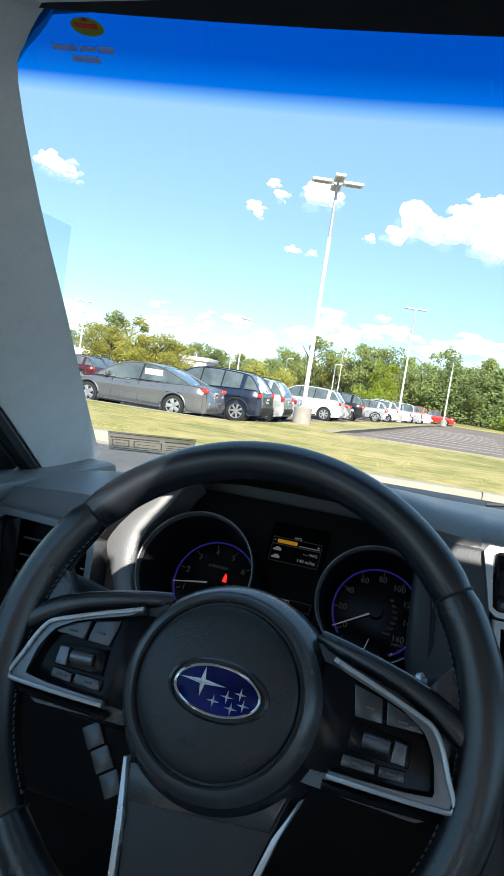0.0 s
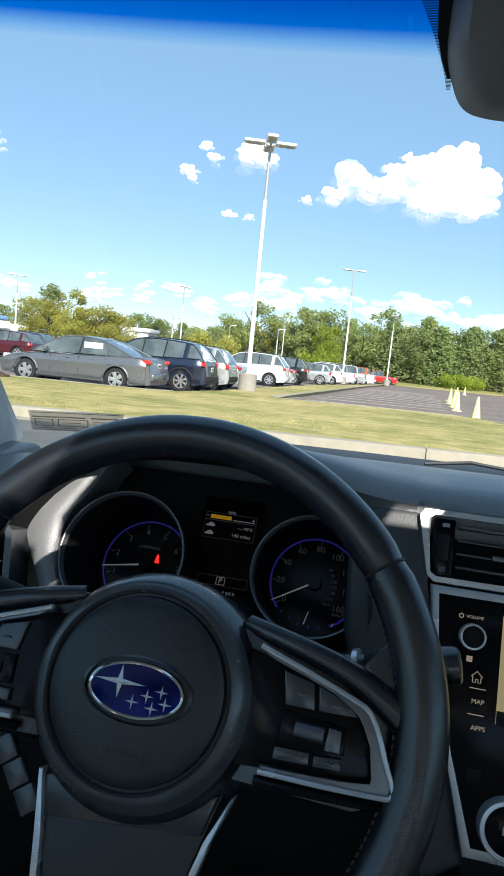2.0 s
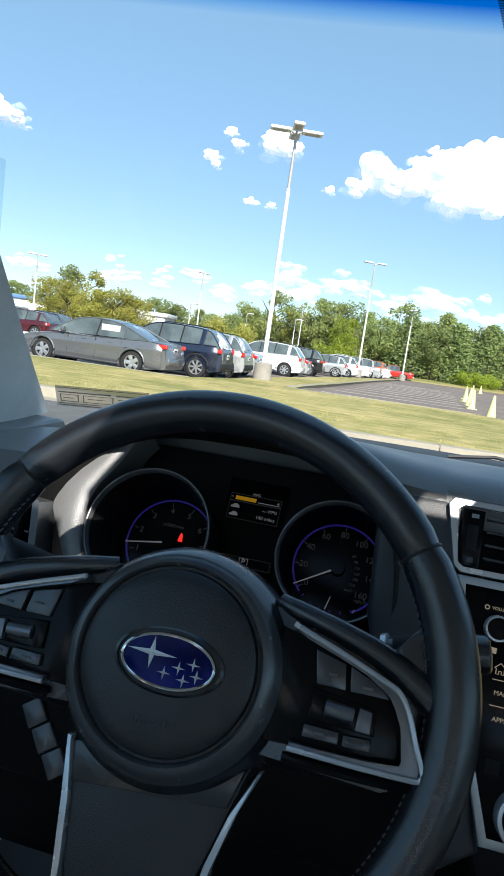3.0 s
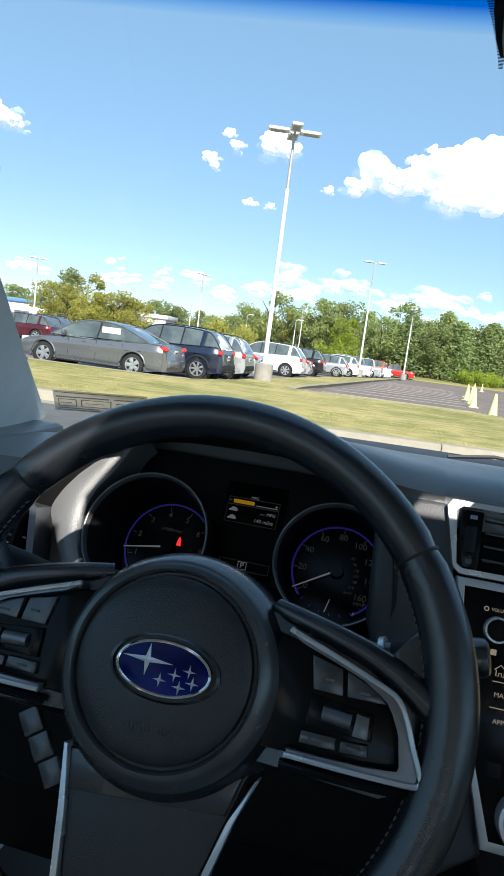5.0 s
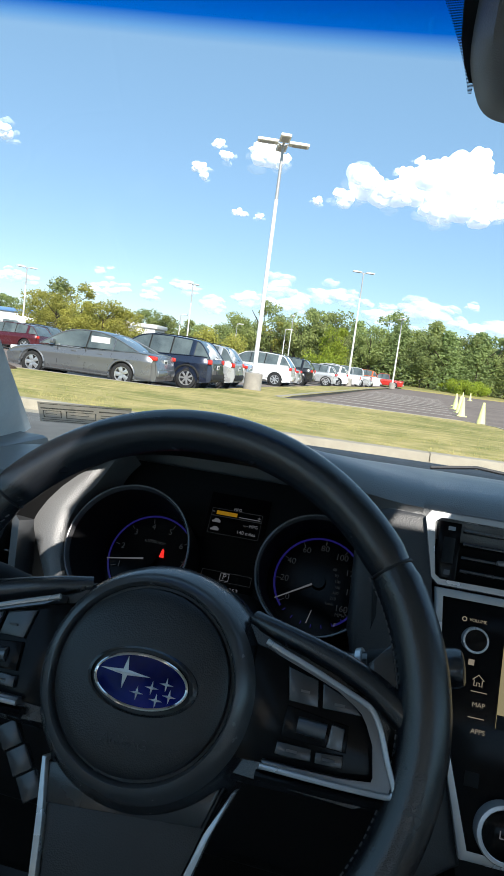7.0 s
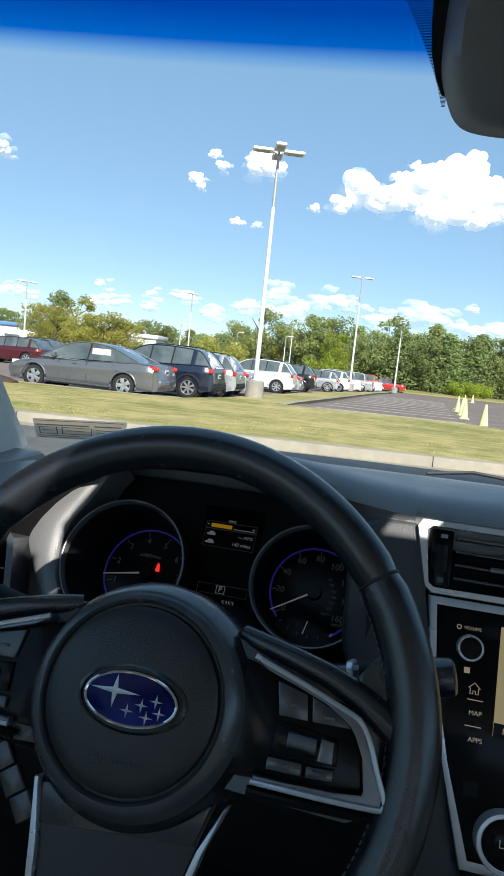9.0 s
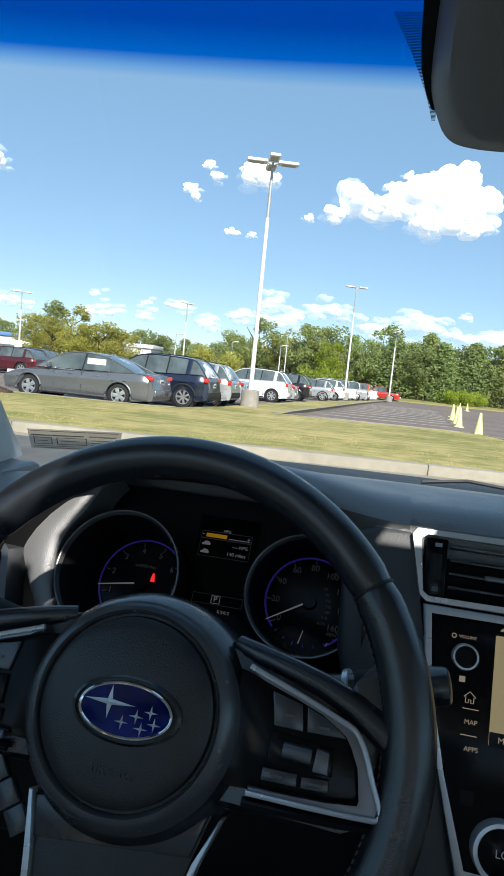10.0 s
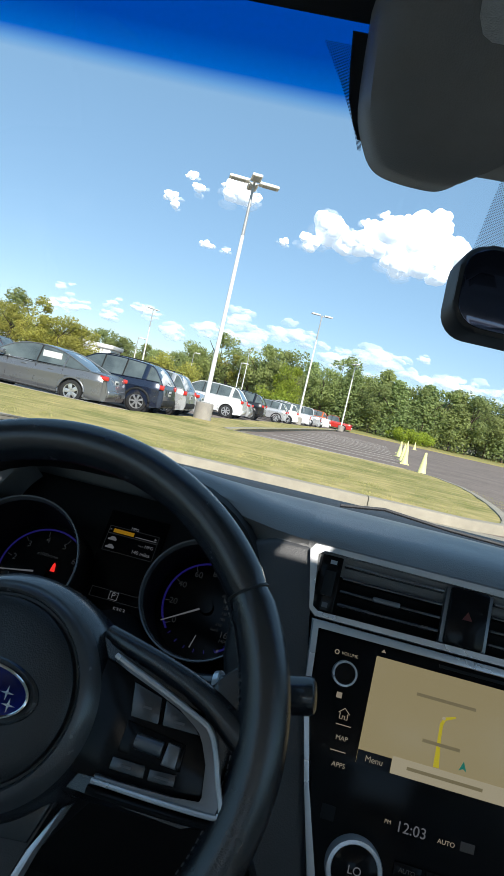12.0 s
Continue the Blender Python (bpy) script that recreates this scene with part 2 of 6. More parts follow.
def text(name, words, size, m, mat, parent, label="", align="CENTER", deep=0.0003):
    cu = bpy.data.curves.new(name, "FONT")
    cu.body, cu.size, cu.align_x, cu.align_y, cu.extrude = words, size, align, "CENTER", deep
    tmp = bpy.data.objects.new(name, cu)
    scene.collection.objects.link(tmp)
    dg = bpy.context.evaluated_depsgraph_get()
    me = bpy.data.meshes.new_from_object(tmp.evaluated_get(dg))
    bpy.data.objects.remove(tmp)
    me.transform(m)
    me.materials.clear()
    me.materials.append(mat)
    ob = new(name, me)
    ob.parent = parent
    if label:
        ob["label"] = label
    return ob


def arc(cx, cy, r, a0, a1, n):
    return [(cx + r * math.cos(radians(a0 + (a1 - a0) * i / (n - 1))), cy + r * math.sin(radians(a0 + (a1 - a0) * i / (n - 1)))) for i in range(n)]


def smooth_line(pts, n=6):
    """A rounded line through points (Catmull-Rom)."""
    out = []
    for i in range(len(pts) - 1):
        p0, p1, p2, p3 = pts[max(0, i - 1)], pts[i], pts[i + 1], pts[min(len(pts) - 1, i + 2)]
        for k in range(n):
            u = k / n
            out.append(tuple(0.5 * (2 * b + (c - a) * u + (2 * a - 5 * b + 4 * c - d) * u * u + (3 * b - a - 3 * c + d) * u ** 3) for a, b, c, d in zip(p0, p1, p2, p3)))
    out.append(tuple(pts[-1]))
    return out


def frame_of(origin, tilt):
    """Axes of a panel that faces the driver: x right, y up the panel, z towards the driver."""
    c, s_ = math.cos(radians(tilt)), math.sin(radians(tilt))
    return Matrix(((1, 0, 0, origin[0]), (0, s_, -c, origin[1]), (0, c, s_, origin[2]), (0, 0, 0, 1)))


CAR = pose(1.409, 1.566, 0, 0, 0, -8.5)
WHEEL = CAR @ frame_of((0, 0, 1.0), 25)
CLUSTER = CAR @ frame_of((0, 0.40, 1.03), 30)
STACK = CAR @ frame_of((0, 0.27, 1.0), 20)
MID = 0.36


def glass_y(x, z):
    return 0.055 + (1.46 - z) * 1.8 - 0.16 * (x - MID) ** 2


# ---- ground outside ----
def land(y):
    return 0.0 if y < 13 else (-0.17 * (y - 13) / 7 if y < 20 else -0.17 - 0.011 * (y - 20))


M_ASPHALT = material("asphalt", (0.25, 0.200, 0.168), 0.95, vary=0.2, scale=3.0, bump=0.4, bump_scale=60, rough_vary=0.05, spec=0.15)
M_ROAD = material("road_asphalt", (0.14, 0.135, 0.125), 0.9, vary=0.2, scale=4.0, bump=0.4, bump_scale=60, rough_vary=0.05)
M_GRASS = material("dry_lawn", (0.58, 0.45, 0.19), 0.95, second=(0.25, 0.245, 0.070), scale=2.6, spread=0.22, stretch=(0.8, 1.15, 1), bump=0.8, bump_scale=40, spec=0.2)
M_STRAW = material("straw_field", (0.42, 0.34, 0.13), 0.95, second=(0.24, 0.24, 0.06), scale=1.0)
M_CONCRETE = material("pale_concrete", (0.37, 0.325, 0.25), 0.9, vary=0.15, scale=6, bump=0.3, bump_scale=80, per_object=0.05)
M_WHITELINE = material("line_paint", (0.48, 0.45, 0.41), 0.8, vary=0.2, scale=12)

ground = thing("ground", "grey-brown asphalt car park sheet to the horizon", "ground", kind="structure")
ys = [-60, -20, 0, 6, 13, 15, 17.5, 20, 24, 30, 40, 60, 90, 130, 200, 400, 900]
xs = [-700, -300, -120, -60, -30, -15, -5, 0, 5, 15, 30, 60, 120, 300, 700]
part("asphalt_sheet", skin([[(x, y, land(min(y, 200))) for x in xs] for y in ys]), M_ASPHALT, ground, smooth=False)


M_MAROON_INK = material("dark_red_print", (0.10, 0.008, 0.008), 0.4, vary=0.1, scale=60)
# darkened copy of the dash plastic: the cheek's shade is put into its colour
M_DASH_SHADED = material("dash_plastic_shaded", (0.050, 0.052, 0.056), 0.42, vary=0.08, scale=25, bump=0.14, bump_scale=620, spec=0.5)
M_KEY = material("dark_switch_plastic", (0.034, 0.039, 0.047), 0.22, vary=0.15, scale=60, spec=0.9)
# base lighter than the pad's, to imitate the highlight on the ring's lip
M_RING = material("ring_highlight_plastic", (0.060, 0.064, 0.070), 0.24, vary=0.1, scale=60, spec=1.0, bump=0.06, bump_scale=900)


# ---- the car's cabin ----
def windshield():
    t = thing("window_1", "clear curved windshield with a blue shade band along its top", "windshield", CAR, kind="structure")
    zs = [1.475, 1.468, 1.46, 1.452, 1.445, 1.437, 1.41, 1.36, 1.28, 1.18, 1.10, 1.02]
    half = lambda z: 0.615 + (1.475 - z) * 0.76
    rows = [[(MID + half(z) * k / 8, glass_y(MID + half(z) * k / 8, z), z) for k in range(-8, 9)] for z in zs]
    pane = part("pane", skin(rows), M_GLASS, t, "clear glass with blue shade band")
    pane.visible_shadow = False
    # black printed border along the header and the dotted patch by the camera cover
    bm = skin([[(MID + 0.57 * k / 8, glass_y(MID + 0.57 * k / 8, z) - 0.004, z) for k in range(-8, 9)] for z in (1.488, 1.478, 1.471)])
    part("black_border", bm, M_SEAL, t)
    bm = bmesh.new()
    for x0 in (0.115, 0.555):
        for i in range(76):
            for j in range(26):
                z = 1.464 - i * 0.0005
                wd = 0.034 * (1 - i / 86) ** 1.4
                x = 0.156 - wd * (j + 0.5 * (i % 2)) / 26 if x0 < MID else 2 * MID - 0.156 + wd * (j + 0.5 * (i % 2)) / 26
                s = 0.0004
                q = [(x - s, z), (x + s, z), (x + s, z - 0.0003), (x - s, z - 0.0003)]
                bm.faces.new([bm.verts.new((a, glass_y(a, b) - 0.003, b)) for a, b in q])
    for i in range(70):
        for j in range(110):
            x, z = 0.263 + 0.194 * (j + 0.5 * (i % 2)) / 110, 1.425 - i * 0.00075
            s = 0.0005
            q = [(x - s, z), (x + s, z), (x + s, z - 0.0004), (x - s, z - 0.0004)]
            bm.faces.new([bm.verts.new((a, glass_y(a, b) - 0.003, b)) for a, b in q])
    part("dot_pattern", bm, M_SEAL, t, "printed black dots", smooth=False)
    bm = bmesh.new()
    part("black_corner", skin([[(x, glass_y(x, z) - 0.005, z) for x in np.linspace(x0, 0.16, 5)] for x0, z in
                               ((0.140, 1.468), (0.141, 1.455), (0.143, 1.445), (0.148, 1.436), (0.153, 1.43))], bm), M_SEAL, t)
    return t


def on_glass(x, z, off=0.004):
    return Vector((x, glass_y(x, z) - off, z))


def glass_patch(pts, off=0.004, bm=None):
    own = bm if bm is not None else bmesh.new()
    lo = [own.verts.new(on_glass(x, z, off)) for x, z in pts]
    hi = [own.verts.new(on_glass(x, z, off + 0.0006)) for x, z in pts]
    own.faces.new(lo)
    own.faces.new(hi[::-1])
    for i in range(len(pts)):
        j = (i + 1) % len(pts)
        own.faces.new((lo[i], lo[j], hi[j], hi[i]))
    bmesh.ops.recalc_face_normals(own, faces=own.faces[:])
    return own


def stickers():
    t = thing("service_sticker", "yellow oval oil-change sticker with white print on glass", "sticker", CAR)
    part("oval", glass_patch([(-0.1715 + 0.0125 * math.cos(a * math.pi / 10), 1.4655 + 0.0034 * math.sin(a * math.pi / 10)) for a in range(20)]),
         M_YELLOW, t, "yellow-green oval")
    part("red_stripe", glass_patch([(-0.180, 1.4647), (-0.163, 1.4647), (-0.163, 1.4664), (-0.180, 1.4664)], 0.005), M_RED_INK, t)
    part("red_peak", glass_patch([(-0.1745, 1.4673), (-0.1685, 1.4673), (-0.1715, 1.4687)], 0.005), M_RED_INK, t)
    for x0, x1, z, h in ((-0.2065, -0.187, 1.4568, 0.0022), (-0.185, -0.172, 1.4570, 0.0020), (-0.170, -0.1575, 1.4572, 0.0024),
                         (-0.194, -0.1715, 1.4528, 0.0026)):
        part("print_bar", glass_patch([(x0, z - h / 2), (x1, z - h / 2), (x1, z + h / 2), (x0, z + h / 2)]), M_WHITE_INK, t)
    # a label's mirror image in the windshield, modelled as a card on the glass
    v = thing("label_reflection", "reflection of a printed label, built as a see-through card", "label", CAR)
    m = lambda a, b: (-0.435 + 0.16 * a + 0.03 * (b - 1) , 1.060 + 0.043 * b + 0.010 * a)
    P = lambda a0, b0, a1, b1: [m(a0, b0), m(a1, b0), m(a1, b1), m(a0, b1)]
    part("card", glass_patch(P(0, 0, 1, 1), 0.006), M_CARD, v)
    bars = glass_patch(P(0.03, 0.9, 0.97, 0.93), 0.0075)
    for q in ((0.03, 0.05, 0.97, 0.08), (0.03, 0.68, 0.6, 0.74), (0.66, 0.68, 0.95, 0.74), (0.05, 0.25, 0.06, 0.6), (0.24, 0.25, 0.25, 0.6),
              (0.05, 0.58, 0.25, 0.61), (0.05, 0.25, 0.25, 0.28), (0.30, 0.25, 0.31, 0.6), (0.62, 0.25, 0.63, 0.6), (0.30, 0.58, 0.63, 0.61),
              (0.30, 0.25, 0.63, 0.28), (0.68, 0.50, 0.95, 0.54), (0.68, 0.38, 0.95, 0.42), (0.68, 0.26, 0.9, 0.3), (0.03, 0.14, 0.5, 0.17),
              (0.08, 0.42, 0.2, 0.45), (0.35, 0.42, 0.55, 0.45)):
        glass_patch(P(*q), 0.0075, bars)
    part("fine_print", bars, M_INK, v, "dark unreadable print")


def pillar():
    t = thing("a_pillar_trim", "grey-beige moulded plastic trim of the roof pillar", "pillar trim", CAR, kind="structure")
    inner = [(-0.150, -0.05, 1.489), (-0.194, -0.0148, 1.4745), (-0.229, 0.003, 1.458), (-0.2534, 0.0307, 1.440), (-0.303, 0.147, 1.371), (-0.358, 0.301, 1.277),
             (-0.430, 0.495, 1.160), (-0.482, 0.64, 1.072), (-0.50, 0.69, 1.040)]
    outer = [(-0.25, -0.34, 1.47), (-0.28, -0.29, 1.455), (-0.30, -0.25, 1.44), (-0.32, -0.20, 1.42), (-0.362, -0.04, 1.345), (-0.405, 0.125, 1.255),
             (-0.445, 0.30, 1.15), (-0.475, 0.46, 1.045), (-0.48, 0.50, 1.01)]
    inner, outer = smooth_line(inner, 3), smooth_line(outer, 3)
    for side in (1, -1):
        rows = []
        for a, b in zip(inner, outer):
            a, b = Vector(a), Vector(b)
            n = (b - a).cross(Vector((-0.35, 0.8, -0.5))).normalized()
            row = [a + Vector((-0.035, 0.04, 0.008)), a]
            for f, h in ((0.1, 0.001), (0.25, 0.003), (0.5, 0.005), (0.75, 0.005), (0.92, 0.003), (1, 0)):
                row.append(a.lerp(b, f) + Vector((0.8, -0.55, 0.1)) * h)
            row.append(b + Vector((-0.03, 0.01, 0)))
            rows.append([(p.x if side > 0 else 2 * MID - p.x, p.y, p.z) for p in row])
        part("pillar_trim", skin(rows), M_BEIGE, t)
        # door seal along the outer edge and the dark door frame outside of it
        seal = [(p[0] - 0.012, p[1] - 0.012, p[2] - 0.004) for p in outer]
        seal = [(x if side > 0 else 2 * MID - x, y, z) for x, y, z in seal]
        part("door_seal", tube(seal, 0.014, 8), M_SEAL, t, "black rubber door seal")
        fr = [(p[0] - 0.045, p[1] - 0.04, p[2] - 0.008) for p in outer]
        fr = [(x if side > 0 else 2 * MID - x, y, z) for x, y, z in fr]
        part("door_frame", tube(fr, 0.026, 8), M_BLACK, t, "dark window frame of the door")


def roof_and_shell():
    t = thing("ceiling", "grey-beige fabric headliner of the cabin", "ceiling", CAR, kind="structure")
    def strip(k0, k1, ys):
        zz = lambda y: float(np.interp(y, [-2.0, -1.2, -0.5, -0.1, -0.03, 0.0, 0.012], [1.45, 1.51, 1.515, 1.49, 1.476, 1.476, 1.481]))
        return skin([[(MID + 0.60 * k / 12, y, zz(y) + 0.008 - 0.006 * (k / 12) ** 4) for k in range(k0, k1 + 1)] for y in ys], thick=(0, 0, 0.03))
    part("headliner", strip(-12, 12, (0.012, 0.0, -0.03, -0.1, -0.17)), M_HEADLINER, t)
    # openings added in the unseen roof, sized to throw sun patches on the dash
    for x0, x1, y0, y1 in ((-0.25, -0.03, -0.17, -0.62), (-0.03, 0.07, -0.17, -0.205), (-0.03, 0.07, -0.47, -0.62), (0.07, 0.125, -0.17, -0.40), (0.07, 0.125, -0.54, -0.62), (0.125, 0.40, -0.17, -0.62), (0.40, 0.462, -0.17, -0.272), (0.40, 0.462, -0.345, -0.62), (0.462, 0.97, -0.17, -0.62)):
        part("headliner", skin([[(x0, y, 1.505), (x1, y, 1.505)] for y in (y0, y1)], thick=(0, 0, 0.03)), M_HEADLINER, t, "headliner piece round unseen openings added for sun patches")
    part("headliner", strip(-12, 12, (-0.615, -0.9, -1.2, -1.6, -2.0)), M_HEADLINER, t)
    # unseen rear closes the cabin; its beige is chosen to bounce light forward
    s = thing("wall_rear", "unseen beige rear end of the cabin, added to bounce light", "wall", CAR, kind="structure")
    part("bulkhead", box(MID, -2.1, 0.75, 1.5, 0.06, 0.8), M_BEIGE, s)
    part("parcel_shelf", box(MID, -1.85, 1.06, 1.4, 0.5, 0.04, 0.01), M_BEIGE, s)
    f = thing("floor", "black carpeted cabin floor", "floor", CAR, kind="structure")
    part("carpet", box(MID, -0.5, 0.33, 1.5, 3.0, 0.06), M_BLACK, f)
    for side, nm in ((-1, "door_1"), (1, "door_2")):
        d = thing(nm, "car door with beige trim panel and dark sill", "door", CAR, kind="structure")
        x = MID + side * 0.86
        part("door_panel", box(x - side * 0.02, -0.35, 0.69, 0.07, 2.1, 0.66, 0.015), M_BEIGE, d)
        part("door_sill", box(x - side * 0.01, -0.30, 1.025, 0.11, 1.9, 0.03, 0.012), M_DASH, d, "dark soft upper door edge")
        g = part("door_glass", box(x, -0.35, 1.23, 0.005, 1.7, 0.40), M_SIDEGLASS, d)
        g.visible_shadow = False
        part("rear_pillar", box(x - side * 0.12, -1.35, 1.25, 0.03, 0.4, 0.5, 0.01), M_BEIGE, d)
        part("roof_rail", tube([(MID + side * 0.62, -0.2, 1.475), (MID + side * 0.65, -0.8, 1.47), (MID + side * 0.63, -1.5, 1.44)], 0.03, 8), M_BEIGE, d)
    # unseen seats, beige to brighten the pillar trim by bounced light
    for x in (-0.02, 0.74):
        c = thing("front_seat", "unseen beige cloth front seat, coloured to bounce light", "seat", CAR)
        part("cushion", box(x, -0.62, 0.56, 0.5, 0.5, 0.16, 0.05, 3), M_BEIGE, c)
        part("backrest", box(x, -0.98, 0.88, 0.5, 0.16, 0.62, 0.06, 3), M_BEIGE, c)
        part("headrest", box(x, -1.03, 1.27, 0.26, 0.1, 0.16, 0.04, 3), M_BEIGE, c)


def dashboard():
    t = thing("dashboard", "dark grey soft grained dashboard under the windshield", "dashboard", CAR)
    # upper pad: profile in y, z swept across the car, lower towards the ends
    prof = [(0.305, 1.06), (0.306, 1.0905), (0.312, 1.098), (0.325, 1.105), (0.35, 1.109), (0.45, 1.107), (0.58, 1.092), (0.70, 1.078), (0.785, 1.05), (0.80, 1.0)]
    rows = []
    for x in np.r_[0.085, 0.11, 0.135, 0.15, np.linspace(0.18, 1.24, 16)]:
        k = (x - MID) / 0.86
        rows.append([(x, max(y - (0.16 * (x - MID) ** 2 if y > 0.6 else 0.05 * k * k), 0.305 + 1.6 * (0.15 - x)), z - 0.035 * max(0, k) ** 2) for y, z in prof])
    part("top_pad", skin(rows), M_DASH, t, "sunlit dark grey grained top pad")
    # shoulder that carries the pad over to the hood
    rows = []
    for k in range(9):
        u = k / 8
        x, e = 0.185 - 0.165 * u, u * u * (3 - 2 * u)
        rows.append([(x, 0.3065 + 0.03 * e, 1.062 + 0.034 * e), (x, 0.3030 + 0.006 * e, 1.0905 + 0.016 * e), (x, 0.311, 1.0990 + 0.020 * e), (x, 0.325, 1.1060 + 0.022 * e),
                     (x, 0.36, 1.1105 + 0.018 * e), (x, 0.45, 1.1090 + 0.004 * e), (x, 0.52, 1.1005)])
    part("cowl_shoulder", skin(rows), M_DASH, t)
    # pad behind the instrument hood
    prof = [(0.46, 1.00), (0.445, 1.085), (0.45, 1.103), (0.50, 1.103), (0.58, 1.092), (0.70, 1.078), (0.785, 1.05), (0.80, 1.0)]
    rows = []
    for x in np.linspace(-0.29, 0.10, 11):
        rows.append([(x, y - (0.16 * (x - MID) ** 2 if y > 0.6 else 0), z - 0.05 * min(1, max(0, (-x - 0.05) / 0.25)) ** 2) for y, z in prof])
    part("rear_pad", skin(rows), M_DASH, t)
    c20 = frame_of((0, 0.27, 1.0), 20)
    bm = prism([(0.118, 0.080), (0.15, 0.094), (0.192, 0.0955), (0.190, 0.088), (0.203, 0.02), (0.218, -0.06), (0.262, -0.23), (0.22, -0.26), (0.15, -0.12), (0.125, -0.04)], -0.06, -0.002, 0.010, seg=4)
    bmesh.ops.transform(bm, matrix=c20, verts=bm.verts[:])
    part("side_cheek", bm, M_DASH_SHADED, t, "grained cheek between hood and vents")
    # left end of the dash
    prof = [(0.315, 0.86), (0.318, 1.00), (0.322, 1.022), (0.345, 1.042), (0.45, 1.05), (0.60, 1.045), (0.72, 1.03), (0.74, 1.0)]
    rows = []
    for x in np.linspace(-0.50, -0.27, 6):
        k = (-0.27 - x) / 0.23
        rows.append([(x, y - (0.16 * (x - MID) ** 2 - 0.06 if y > 0.55 else 0), z - 0.02 * k * k) for y, z in prof])
    part("end_pad", skin(rows), M_DASH, t)
    part("lower_panel", box(-0.10, 0.33, 0.76, 0.78, 0.16, 0.20, 0.03, 3), M_BLACK, t, "black lower knee panel")
    part("knee_panel", box(-0.05, 0.42, 0.60, 0.85, 0.1, 0.3, 0.03, 3), M_BLACK, t)
    part("glovebox_panel", box(0.82, 0.33, 0.82, 0.76, 0.12, 0.36, 0.03, 3), M_PAD, t)
    # wiper cowl seen over the far edge
    c = thing("wiper_cowl", "black wiper cowl panel with resting wiper at the glass foot", "wiper cowl", CAR)
    part("cowl_panel", skin([[(x, glass_y(x, 1.05) + d, 1.062 - 0.02 * (d > 0.12)) for x in np.linspace(-0.25, 1.0, 12)] for d in (0.0, 0.05, 0.12, 0.2)], thick=(0, 0, -0.015)), M_SEAL, c)
    part("wiper_arm", tube([(0.22, 0.80, 1.068), (0.30, 0.815, 1.078), (0.42, 0.81, 1.070), (0.75, 0.79, 1.064)], 0.0035, 6), M_SEAL, c)


def binnacle():
    t = thing("instrument_hood", "dark grained hood round the instrument cluster", "instrument hood", CAR)
    cx = -0.035
    def outline(w, top, low, n=25):
        pts = []
        for i in range(n):
            a = math.pi * i / (n - 1)
            e = 0.62
            x = cx - w * math.copysign(abs(math.cos(a)) ** e, math.cos(a))
            if x > cx:
                x = cx + (x - cx) * 0.745
            z = low + (top - low) * abs(math.sin(a)) ** (0.75 if x < cx else 0.75 - 0.25 * min(1, (x - cx) / 0.06))
            pts.append((x, z))
        return pts
    rings = [(outline(0.244, 1.095, 0.90), 0.44), (outline(0.250, 1.118, 0.90), 0.34), (outline(0.254, 1.126, 0.90), 0.27), (outline(0.253, 1.123, 0.90), 0.247),
             (outline(0.248, 1.116, 0.90), 0.245), (outline(0.234, 1.096, 0.90), 0.305)]
    lean = lambda z: (z - 0.9) * 0.22
    part("hood_shell", skin([[(x, y + lean(z), z) for x, z in pts] for pts, y in rings]), M_BLACK, t, "dark grey grained plastic")
    rings2 = [(outline(0.235, 1.097, 0.90), 0.304), (outline(0.238, 1.098, 0.88), 0.43)]
    part("hood_lining", skin([[(x, y + lean(z), z) for x, z in pts] for pts, y in rings2]), M_BLACK, t, "matt black inner lining")
    # driver-facing flange beside the left dial
    edge = smooth_line([(-0.175, 0.040), (-0.215, 0.018), (-0.250, -0.010), (-0.268, -0.045), (-0.263, -0.078), (-0.246, -0.108), (-0.222, -0.145)], 4)
    rim_in = smooth_line([(-0.172, 0.034), (-0.184, 0.016), (-0.197, -0.018), (-0.212, -0.045), (-0.2175, -0.075), (-0.2125, -0.105), (-0.190, -0.150)], 4)
    rows = [[Vector((a[0] + (b[0] - a[0]) * k, a[1] + (b[1] - a[1]) * k, h)) for k, h in ((-0.25, 0.02), (-0.06, 0.055), (0.0, 0.062), (0.15, 0.066), (0.5, 0.069), (0.85, 0.067), (0.97, 0.063), (1.0, 0.055), (1.03, 0.01))]
            for a, b in zip(edge, rim_in)]
    bm = skin(rows)
    bmesh.ops.transform(bm, matrix=frame_of((0, 0.40, 1.03), 30), verts=bm.verts[:])
    part("dial_flange", bm, M_DASH, t, "sunlit grained flange beside the dial")
    part("column_cover", skin([[(x, y, z) for x, z in arc(0, 0.885, r, 200, -20, 14)] for y, r in ((0.05, 0.05), (0.12, 0.062), (0.30, 0.075))]), M_BLACK, t)
    part("column_top", box(0.0, 0.22, 0.915, 0.30, 0.16, 0.03, 0.012), M_PAD_SMOOTH, t)


